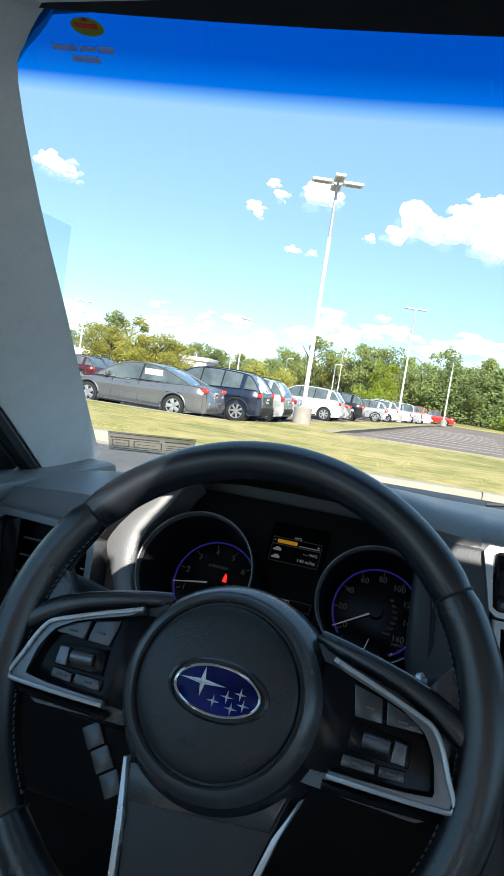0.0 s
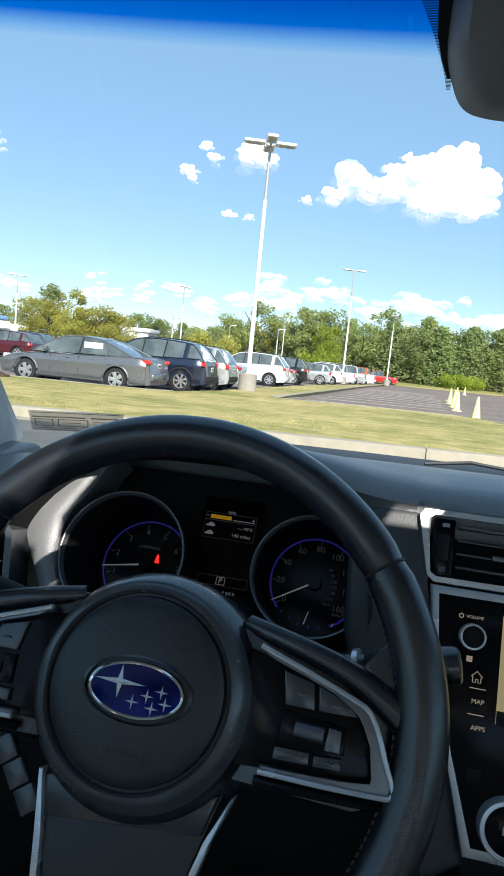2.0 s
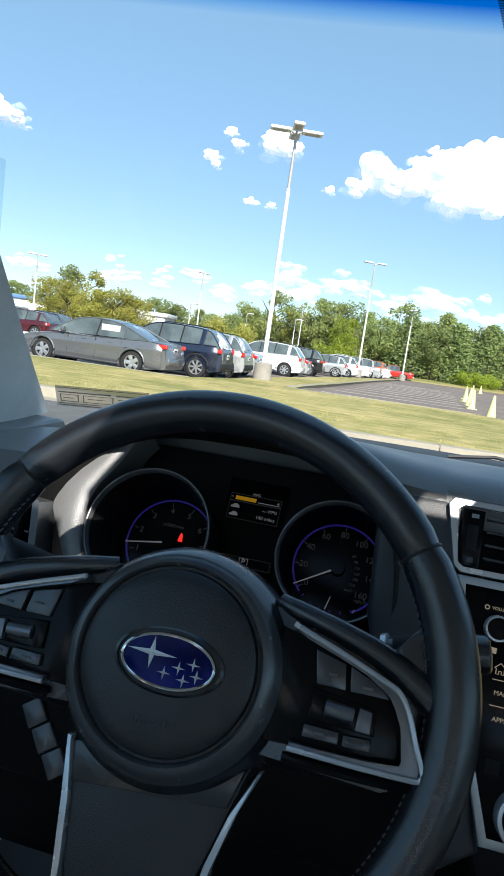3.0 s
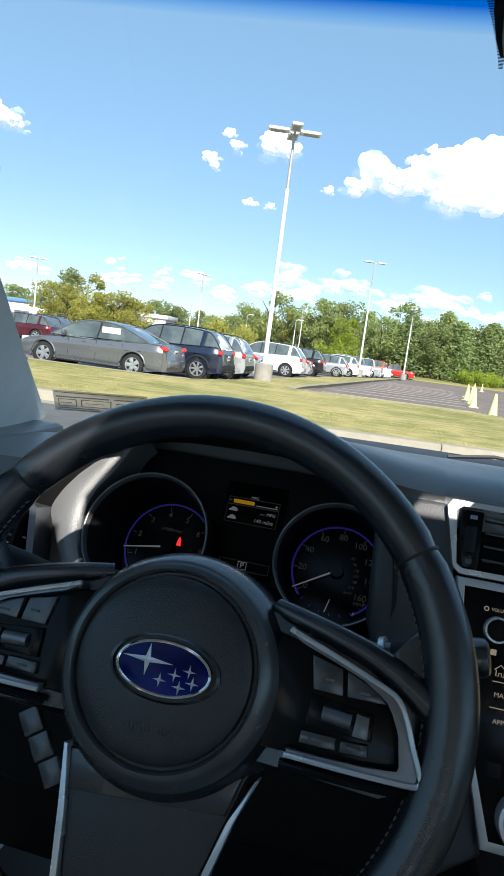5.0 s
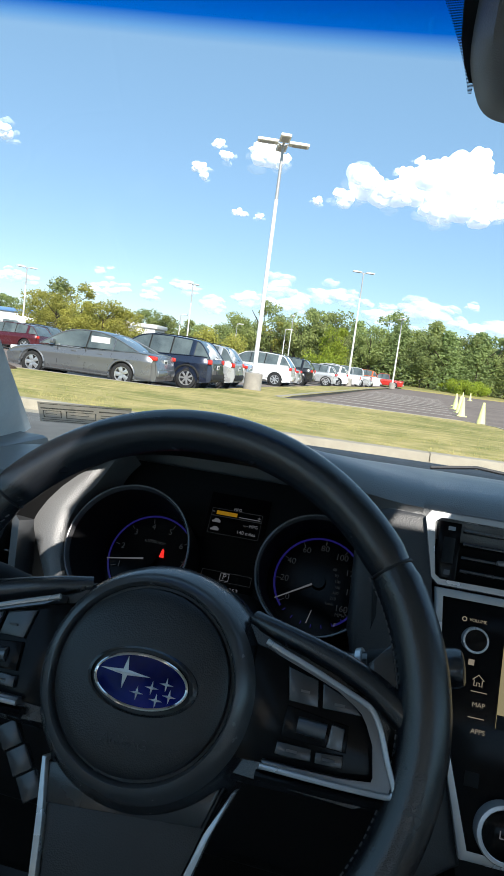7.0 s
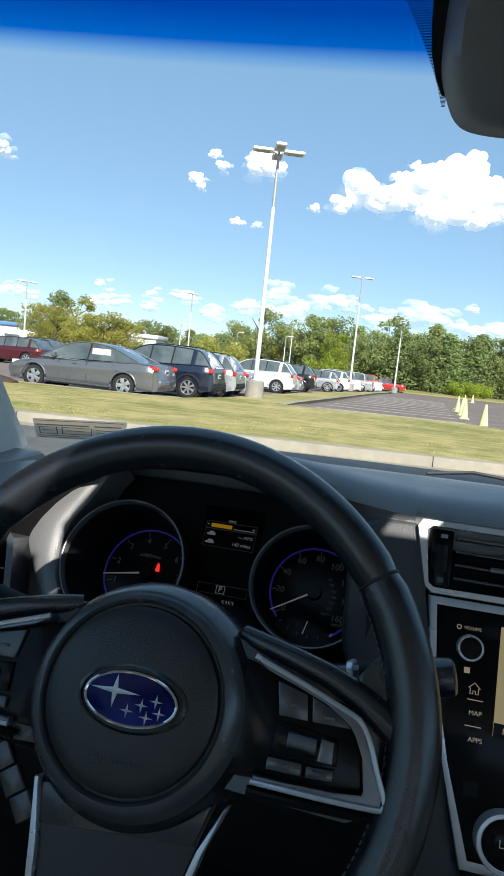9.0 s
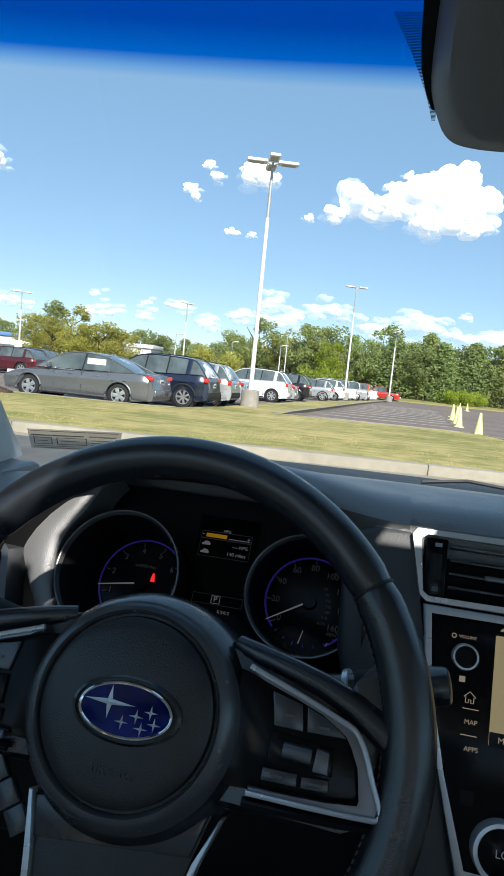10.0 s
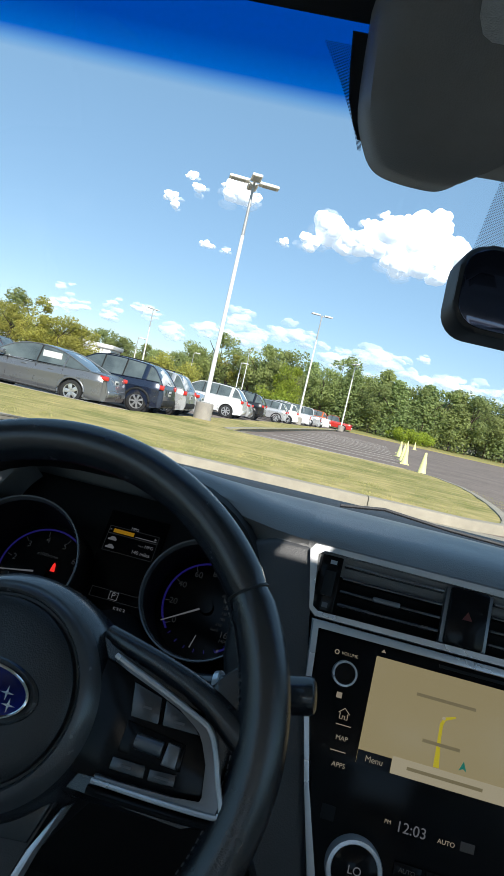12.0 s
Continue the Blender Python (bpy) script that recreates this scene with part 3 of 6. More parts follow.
def cluster():
    t = thing("instrument_cluster", "black instrument cluster with two deep round dials", "instrument cluster", CLUSTER)
    part("face_panel", box(-0.035, -0.055, -0.012, 0.43, 0.20, 0.01), M_BLACK, t)
    for nm, fx, fv, rx, rv, rr in (("tachometer", -0.1275, -0.0835, -0.1365, -0.0870, 0.0735), ("speedometer", 0.0830, -0.0715, 0.0830, -0.0775, 0.0668)):
        # ring nearer to the driver, joined to its dial by a dark funnel
        n_off = 0.072
        bm = bmesh.new()
        rows = []
        for f in (0.0, 0.5, 1.0):
            cxx, cyy, r, h = rx + (fx - rx) * f, rv + (fv - rv) * f, rr + (0.062 - rr) * f, n_off * (1 - f) - 0.004
            rows.append([(cxx + r * math.cos(a * math.pi / 32), cyy + r * math.sin(a * math.pi / 32), h) for a in range(65)])
        d = part(nm, skin(rows, bm), M_BLACK, t, "deep black dial funnel")
        part("bezel", lathe([(rr + 0.0010, n_off - 0.004), (rr + 0.0012, n_off), (rr + 0.0004, n_off + 0.0008), (rr - 0.0008, n_off + 0.0002), (rr - 0.0026, n_off - 0.0040),
                             (rr - 0.0030, n_off - 0.0070)], 72, center=(rx, rv)), M_BEZEL, d, "thin smoked silver ring")
        part("dial_face", lathe([(0.0, -0.003), (0.066, -0.003), (0.066, -0.006)], 40, center=(fx, fv)), M_GLOSS, d)
        blue = G_BLUE
        a0, a1 = (236, 20) if nm == "tachometer" else (222, -62)
        rr2 = 0.0565 if nm == "tachometer" else 0.0545
        bm = bmesh.new()
        pts_o, pts_i = arc(fx, fv, rr2, a0, a1, 33), arc(fx, fv, rr2 - 0.0025, a0, a1, 33)
        for i in range(32):
            bm.faces.new([bm.verts.new((*p, -0.001)) for p in (pts_o[i], pts_o[i + 1], pts_i[i + 1], pts_i[i])])
        part("blue_arc", bm, blue, d, "glowing blue scale ring")
        cnt = 8 if nm == "tachometer" else 9
        for i in range(cnt):
            if nm == "tachometer":
                a = 233 - i * 33.3
                w = str(i)
            else:
                a = 216 - i * 32
                w = str(i * 20)
            ca, sa = math.cos(radians(a)), math.sin(radians(a))
            text("numeral", w, 0.0105, Matrix.Translation((fx + 0.041 * ca, fv + 0.041 * sa, 0.0)), G_DIM, d, deep=0.0002)
            bm = box(0, 0, 0, 0.006, 0.0009, 0.0004)
            bmesh.ops.transform(bm, matrix=Matrix.Translation((fx + 0.0485 * ca, fv + 0.0485 * sa, 0.0)) @ Matrix.Rotation(radians(a), 4, "Z"), verts=bm.verts[:])
            part("tick", bm, G_DIM, d)
        na = 190 if nm == "tachometer" else 211
        bm = prism([(0.0, -0.0012), (0.056, -0.0005), (0.056, 0.0005), (0.0, 0.0012)], 0.002, 0.003)
        bmesh.ops.transform(bm, matrix=Matrix.Translation((fx, fv, 0)) @ Matrix.Rotation(radians(na), 4, "Z"), verts=bm.verts[:])
        part("needle", bm, G_WHITE, d, "thin white needle")
        part("needle_cap", lathe([(0.0, 0.005), (0.008, 0.005), (0.009, 0.0)], 20, center=(fx, fv)), M_GLOSS, d)
        if nm == "tachometer":
            text("unit_text", "x1000r/min", 0.006, Matrix.Translation((fx, fv + 0.022, 0.0)), G_DIM, d)
            part("belt_warning", prism([(fx + 0.010, fv + 0.004), (fx + 0.016, fv + 0.004), (fx + 0.0145, fv + 0.013), (fx + 0.0125, fv + 0.0155), (fx + 0.011, fv + 0.012)], 0.0, 0.0008),
                 G_RED, d, "red seat-belt warning light")
        else:
            text("unit_text", "MPH", 0.006, Matrix.Translation((fx + 0.031, fv - 0.034, 0.0)), G_DIM, d)
            for i in range(7):
                text("inner_numeral", str(60 + 30 * i) if i < 6 else "km/h", 0.0048, Matrix.Translation((fx + 0.017 + 0.006 * math.sin(i / 6 * math.pi), fv + 0.018 - i * 0.0068, 0.0)), G_DIM, d)
            gx, gy = fx - 0.006, fv - 0.044
            bm = bmesh.new()
            for i in range(9):
                a = 215 + i * 13.7
                bb = box(0, 0, 0, 0.004, 0.0009, 0.0004)
                bmesh.ops.transform(bb, matrix=Matrix.Translation((fx + 0.052 * math.cos(radians(a)), fv + 0.052 * math.sin(radians(a)), 0.0)) @ Matrix.Rotation(radians(a), 4, "Z"), verts=bb.verts[:])
                mm = bpy.data.meshes.new("tmp")
                bb.to_mesh(mm)
                bb.free()
                bm.from_mesh(mm)
                bpy.data.meshes.remove(mm)
            part("fuel_scale", bm, G_BLUE, d)
            bm = prism([(-0.0007, 0), (0.0007, 0), (0.0004, 0.016), (-0.0004, 0.016)], 0.001, 0.002)
            bmesh.ops.transform(bm, matrix=Matrix.Translation((gx, gy - 0.006, 0)) @ Matrix.Rotation(radians(-14), 4, "Z"), verts=bm.verts[:])
            part("fuel_needle", bm, G_WHITE, d)
            text("fuel_mark", "F", 0.006, Matrix.Translation((fx + 0.027, fv - 0.046, 0.0)), G_WHITE, d)
    # middle display
    s = part("display", box(-0.032, -0.05, -0.004, 0.078, 0.135, 0.004), M_GLOSS, t, "black middle display with lit figures")
    def rect(nm, x0, y0, x1, y1, mat, w=0.0006):
        bm = bmesh.new()
        for q in ((x0, y0, x1, y0 + w), (x0, y1 - w, x1, y1), (x0, y0, x0 + w, y1), (x1 - w, y0, x1, y1)):
            box((q[0] + q[2]) / 2, (q[1] + q[3]) / 2, -0.0012, abs(q[2] - q[0]), abs(q[3] - q[1]), 0.0006, bm=bm)
        return part(nm, bm, mat, s, smooth=False)
    rect("meter_frame", -0.066, -0.013, 0.0, -0.003, G_DIM)
    rect("trip_frame", -0.066, -0.036, 0.0, -0.013, G_DIM, 0.0004)
    rect("gear_frame", -0.060, -0.094, 0.003, -0.082, G_DIM, 0.0004)
    part("economy_bar", box(-0.046, -0.0085, -0.001, 0.027, 0.0048, 0.001), G_AMBER, s, "amber economy bar")
    part("bar_line", box(-0.016, -0.0105, -0.001, 0.028, 0.0008, 0.001), G_WHITE, s)
    text("mpg_text", "MPG", 0.0050, Matrix.Translation((-0.033, -0.0015, 0)), G_WHITE, s)
    text("minus_text", "-", 0.008, Matrix.Translation((-0.063, -0.0075, 0)), G_WHITE, s)
    text("plus_text", "+", 0.008, Matrix.Translation((-0.004, -0.0085, 0)), G_WHITE, s)
    text("trip_text", "--.- MPG", 0.0056, Matrix.Translation((-0.003, -0.020, 0)), G_WHITE, s, align="RIGHT")
    text("range_text", "140 miles", 0.0064, Matrix.Translation((-0.004, -0.030, 0)), G_WHITE, s, align="RIGHT")
    for yy in (-0.0195, -0.030):
        bm = prism([(-0.063, yy - 0.002), (-0.052, yy - 0.002), (-0.052, yy + 0.0005), (-0.055, yy + 0.003), (-0.059, yy + 0.003), (-0.061, yy + 0.0005), (-0.063, yy)], -0.0015, -0.0008)
        part("car_icon", bm, G_WHITE, s)
    rect("gear_box", -0.036, -0.0925, -0.025, -0.083, G_WHITE)
    text("gear_text", "P", 0.0095, Matrix.Translation((-0.0305, -0.0878, 0)), G_WHITE, s)
    text("odometer_text", "5353", 0.008, Matrix.Translation((-0.018, -0.103, 0)), G_WHITE, s)
    text("trip_miles_text", "53 miles", 0.007, Matrix.Translation((-0.017, -0.113, 0)), G_WHITE, s)


def steering_wheel():
    t = thing("steering_wheel", "black leather three-spoke steering wheel with satin silver trims", "steering wheel", WHEEL)
    R, r, deep = 0.1875, 0.0160, -0.021
    def rim(nm, a0, a1, fat, lab, mat=M_LEATHER):
        n = max(8, int(abs(a1 - a0) / 3))
        path = [(R * math.cos(radians(a0 + (a1 - a0) * i / n)), R * math.sin(radians(a0 + (a1 - a0) * i / n)), deep) for i in range(n + 1)]
        def rad(f):
            return r + fat * math.sin(f * math.pi) ** 0.7 - 0.0012 * (max(0, 1 - f * n / 0.8) + max(0, 1 - (1 - f) * n / 0.8))
        return part(nm, tube(path, rad, 20, squash=1.12), mat, t, lab)
    rim("rim_top", 35.6, 143.4, 0.0005, "smooth black leather upper rim")
    right = rim("rim_grip", -42.0, 35.0, 0.0022, "perforated black leather grip")
    left = rim("rim_grip", 144.0, 222.0, 0.0022, "perforated black leather grip")
    rim("rim_bottom", 222.6, 317.4, 0.0008, "smooth black leather lower rim")
    for a, g in ((35.3, right), (143.7, left), (222.3, left), (-42.3, right)):
        ca, sa = math.cos(radians(a)), math.sin(radians(a))
        ring = [((R + 0.0150 * math.cos(k * math.pi / 10)) * ca, (R + 0.0150 * math.cos(k * math.pi / 10)) * sa, deep + 0.0166 * math.sin(k * math.pi / 10)) for k in range(20)]
        part("seam", tube(ring, 0.0011, 6, closed=True), M_SEAL, g)
    # stitches along the inner side of the grips
    for a0, a1, g in ((-40, 36, right), (146, 220, left)):
        bm = bmesh.new()
        for i in range(44):
            a = radians(a0 + (a1 - a0) * (i + 0.5) / 44)
            rr = R - 0.0176
            p = Vector((rr * math.cos(a), rr * math.sin(a), deep + 0.006))
            d = Vector((-math.sin(a), math.cos(a), 0.5)).normalized() * 0.0016
            tube([p - d, p + d], 0.0006, 5, bm=bm)
        part("stitching", bm, M_STITCH, g, "grey thread stitches")
    # airbag pad: domed disc in a raised ring on a deep skirt
    def turned(rows, seg=96):
        """Rings of (radius, height, centre x, centre y) joined to a shell."""
        return skin([[(cx + r_ * math.cos(2 * math.pi * k / seg), cy + r_ * math.sin(2 * math.pi * k / seg), h) for k in range(seg + 1)] for r_, h, cx, cy in rows])
    fx, fy = -0.003, 0.0
    pad = part("airbag_pad", turned([(0.0005, 0.0, fx, fy), (0.030, -0.0005, fx, fy), (0.052, -0.0025, fx, fy), (0.0590, -0.0045, fx, fy), (0.0612, -0.0065, fx, fy), (0.0622, -0.0115, fx, fy), (0.066, -0.0115, fx, fy)]),
               M_PAD, t, "round black grained airbag pad")
    part("pad_ring", turned([(0.0640, -0.0115, fx, fy), (0.0646, -0.0075, fx, fy), (0.0665, -0.0055, fx, fy), (0.0700, -0.0068, fx, fy), (0.0740, -0.0105, fx, fy - 0.0005),
                             (0.0775, -0.0165, fx + 0.001, fy - 0.001)]), M_RING, pad, "smooth raised ring, lightened to imitate its highlight")
    part("pad_skirt", turned([(0.0775, -0.0165, fx + 0.001, fy - 0.001), (0.0815, -0.0225, fx + 0.002, fy - 0.002), (0.0860, -0.034, fx + 0.003, fy - 0.004), (0.0885, -0.050, fx + 0.003, fy - 0.006),
                              (0.086, -0.085, fx + 0.003, fy - 0.006)]), M_PAD_SMOOTH, pad, "deep black skirt of the pad")
    part("emblem_dish", lathe([(0.0365, 0.0012), (0.039, 0.0), (0.0395, -0.002)], 48), M_PAD_SMOOTH, pad).scale = (1, 0.56, 1)
    em = part("emblem", bm_oval(0.0325, 0.0168, 0.0, 0.0022), M_BLUE, t, "blue oval emblem with silver rim")
    part("emblem_rim", tube([(0.0325 * math.cos(a * math.pi / 24), 0.0168 * math.sin(a * math.pi / 24), 0.0018) for a in range(48)], 0.0013, 8, closed=True), M_CHROME, em, "bright oval rim")
    def star(x, y, s, nm, stretch=1.0):
        bm = bmesh.new()
        pts = []
        for k in range(8):
            a = k * math.pi / 4
            q = s if k % 2 == 0 else s * 0.24
            pts.append((x + q * math.cos(a) * (stretch if k % 4 == 0 else 1), y + q * math.sin(a)))
        c = bm.verts.new((x, y, 0.0046))
        vs = [bm.verts.new((px, py, 0.0026)) for px, py in pts]
        lo = [bm.verts.new((px, py, 0.0018)) for px, py in pts]
        for k in range(8):
            bm.faces.new((c, vs[k], vs[(k + 1) % 8]))
            bm.faces.new((vs[k], lo[k], lo[(k + 1) % 8], vs[(k + 1) % 8]))
        part(nm, bm, M_STAR, em, "raised silver mark", smooth=False)
    star(-0.012, 0.0035, 0.0105, "large_mark", 1.75)
    for x, y in ((-0.001, -0.0075), (0.0085, -0.0025), (0.018, 0.0015), (0.013, -0.0095), (0.0215, -0.0055)):
        star(x, y, 0.0045, "small_mark", 1.1)
    text("pad_text", "SRS\nAIRBAG", 0.0095, Matrix.Translation((-0.003, -0.034, -0.0012)), M_PAD, pad, "embossed black letters", deep=0.0004)
    # side spokes
    outer = [(0.078, 0.0440), (0.088, 0.0404), (0.1106, 0.0330), (0.1307, 0.0258), (0.1462, 0.0200), (0.1530, 0.0165), (0.1580, 0.0105), (0.1625, -0.001), (0.1675, -0.0145), (0.1735, -0.0285),
             (0.1732, -0.0325), (0.1690, -0.0345), (0.139, -0.0352), (0.1177, -0.0352), (0.088, -0.0348)]
    inner = [(0.088, -0.0298), (0.1177, -0.0300), (0.1387, -0.0295), (0.1595, -0.0290), (0.1608, -0.0245), (0.1560, -0.0060), (0.1522, 0.0060), (0.1480, 0.0120), (0.1430, 0.0158), (0.1300, 0.0212), (0.1106, 0.0280), (0.088, 0.0352), (0.078, 0.0388)]
    for side in (1, -1):
        f = lambda pts: [(side * x, y) for x, y in pts]
        sp = part("spoke", prism(f([(0.07, 0.04), (0.145, 0.022), (0.157, 0.0), (0.165, -0.029), (0.07, -0.034)]), -0.034, -0.0165, 0.002), M_GLOSS, t, "gloss black switch panel")
        part("spoke_back", prism(f([(0.06, 0.058), (0.10, 0.05), (0.135, 0.042), (0.155, 0.033), (0.172, 0.035), (0.172, -0.045), (0.15, -0.047), (0.06, -0.05)]), -0.052, -0.0235, 0.006), M_LEATHER, sp, "black leather spoke back")
        part("thumb_rest", tube([(side * 0.064, 0.0560, -0.030), (side * 0.080, 0.0520, -0.023), (side * 0.106, 0.0455, -0.021), (side * 0.130, 0.0385, -0.020), (side * 0.150, 0.0300, -0.019), (side * 0.166, 0.020, -0.019), (side * 0.181, 0.010, -0.020)],
                                lambda u: 0.0065 + 0.0035 * u + 0.004 * max(0, u - 0.6), 12), M_LEATHER, sp, "soft black thumb rest")
        part("thumb_web", prism(f([(0.140, 0.034), (0.150, 0.046), (0.166, 0.066), (0.186, 0.060), (0.186, -0.02), (0.172, 0.004), (0.158, 0.022)]), -0.038, -0.017, 0.007, seg=3), M_LEATHER, sp, "leather web between spoke and rim")
        part("spoke_trim", prism(f(outer + inner), -0.028, -0.0095, 0.0018, seg=3), M_DARKSILVER, sp, "satin silver spoke trim")
        # the trim's edge highlight, modelled as a brighter strip on a darker silver
        line = smooth_line([(side * x * 0.994, y - 0.0012 * (1 if y > 0 else -1), -0.0088) for x, y in outer], 3)
        part("trim_edge", tube(line, 0.0019, 8), M_SILVER, sp, "bright silver strip standing in for the trim's highlight")
        low = [(side * x, y, -0.016) for x, y in ((0.085, -0.0405), (0.12, -0.0405), (0.15, -0.040), (0.170, -0.0385))]
        part("lower_trim", tube(low, 0.0035, 8), M_GLOSS, sp)
        keys = [[(0.0945, 0.0300), (0.1160, 0.0250), (0.1185, 0.0082), (0.0985, 0.0085)], [(0.119, 0.0245), (0.141, 0.0165), (0.1475, 0.0090), (0.1210, 0.0085)],
                [(0.0980, 0.0060), (0.1400, 0.0015), (0.1405, -0.0152), (0.0970, -0.0140)], [(0.0955, -0.0172), (0.1185, -0.0172), (0.1190, -0.0250), (0.0950, -0.0252)],
                [(0.1212, -0.0182), (0.1392, -0.0170), (0.1395, -0.0246), (0.1213, -0.0252)]]
        for i, k in enumerate(keys):
            b = part("switch_key", prism(f(k), -0.018, -0.0135 + 0.001 * (i % 2), 0.0012), M_KEY if i != 2 else M_GLOSS, sp, "black switch key")
        part("roller", tube([(side * 0.107, -0.0045, -0.0135), (side * 0.126, -0.0055, -0.0135)], 0.0052, 12), M_DARKSILVER, sp, "ribbed metal roller")
        part("toggle", prism(f([(0.1290, 0.0005), (0.1375, -0.0005), (0.1378, -0.0142), (0.1275, -0.0138)]), -0.014, -0.0095, 0.0012), M_DARKSILVER, sp, "bright silver toggle")
        for (x, y, w) in ((0.1085, 0.0165, 0.006), (0.132, 0.0130, 0.007), (0.106, -0.0212, 0.007), (0.1305, -0.0212, 0.009)):
            part("key_symbol", box(side * x, y, -0.0122, w, 0.0016, 0.0006), M_STITCH, sp)
    # lower spoke
    low = part("lower_spoke", prism([(-0.062, -0.060), (0.068, -0.050), (0.052, -0.100), (0.043, -0.130), (0.036, -0.172), (-0.036, -0.172), (-0.043, -0.14), (-0.053, -0.09)], -0.045, -0.027, 0.004), M_PAD, t, "grey-black grained lower spoke")
    part("lower_step", prism([(-0.060, -0.066), (0.064, -0.056), (0.056, -0.082), (-0.054, -0.092)], -0.040, -0.0245, 0.003), M_PAD_SMOOTH, low)
    part("lower_trim", prism([(-0.0640, -0.0635), (-0.0600, -0.0635), (-0.0515, -0.102), (-0.0450, -0.140), (-0.0415, -0.170), (-0.0460, -0.170), (-0.0493, -0.140), (-0.0560, -0.102)], -0.04, -0.022, 0.0012), M_SILVER, low, "satin silver strip")
    part("lower_trim", prism([(0.0745, -0.0545), (0.0715, -0.0560), (0.0585, -0.0840), (0.0490, -0.1170), (0.0420, -0.170), (0.0465, -0.170), (0.0535, -0.1170), (0.0625, -0.0840)], -0.04, -0.022, 0.0012), M_SILVER, low, "satin silver strip")
    for i in range(3):
        turn = Matrix.Translation((-0.094 + i * 0.0125, -0.0575 - i * 0.0140, -0.030)) @ Matrix.Rotation(radians(36), 4, "Z")
        part("column_key", box(0, 0, 0, 0.0150, 0.0176, 0.008, 0.0012, m=turn), M_KEY, low, "grey rocker key")


def bm_oval(a, b, z0, z1, n=40):
    return prism([(a * math.cos(2 * math.pi * k / n), b * math.sin(2 * math.pi * k / n)) for k in range(n)], z0, z1, 0.001)


def stalks():
    for side, nm, lab in ((1, "wiper_stalk", "black wiper stalk with a round end cap"), (-1, "light_stalk", "black light switch stalk with a rotary end")):
        t = thing(nm, lab, "stalk", CAR)
        s = side
        part("arm", tube([(s * 0.04, 0.12, 0.955), (s * 0.12, 0.115, 0.985), (s * 0.175, 0.11, 1.0)], lambda u: 0.013 - 0.002 * u, 12), M_PAD_SMOOTH, t)
        part("collar", tube([(s * 0.142, 0.113, 0.991), (s * 0.146, 0.1125, 0.9925)], 0.0145, 16), M_SILVER, t, "pale printed band")
        part("grip", tube([(s * 0.150, 0.112, 0.994), (s * 0.175, 0.11, 1.001), (s * 0.200, 0.108, 1.006)], 0.0130, 16), M_BLACK, t, "ridged black grip")
        part("end_cap", tube([(s * (0.196 + 0.0245 * k), 0.108 - 0.001 * k, 1.0050 + 0.006 * k) for k in (0, 0.05, 0.3, 0.6, 0.78, 0.9, 0.97, 1.0)],
                             lambda u: 0.0150 * math.sqrt(max(0.03, 1 - max(0.0, (u - 0.4) / 0.6) ** 2.6)), 28), M_PAD_SMOOTH, t, "round dark end cap")


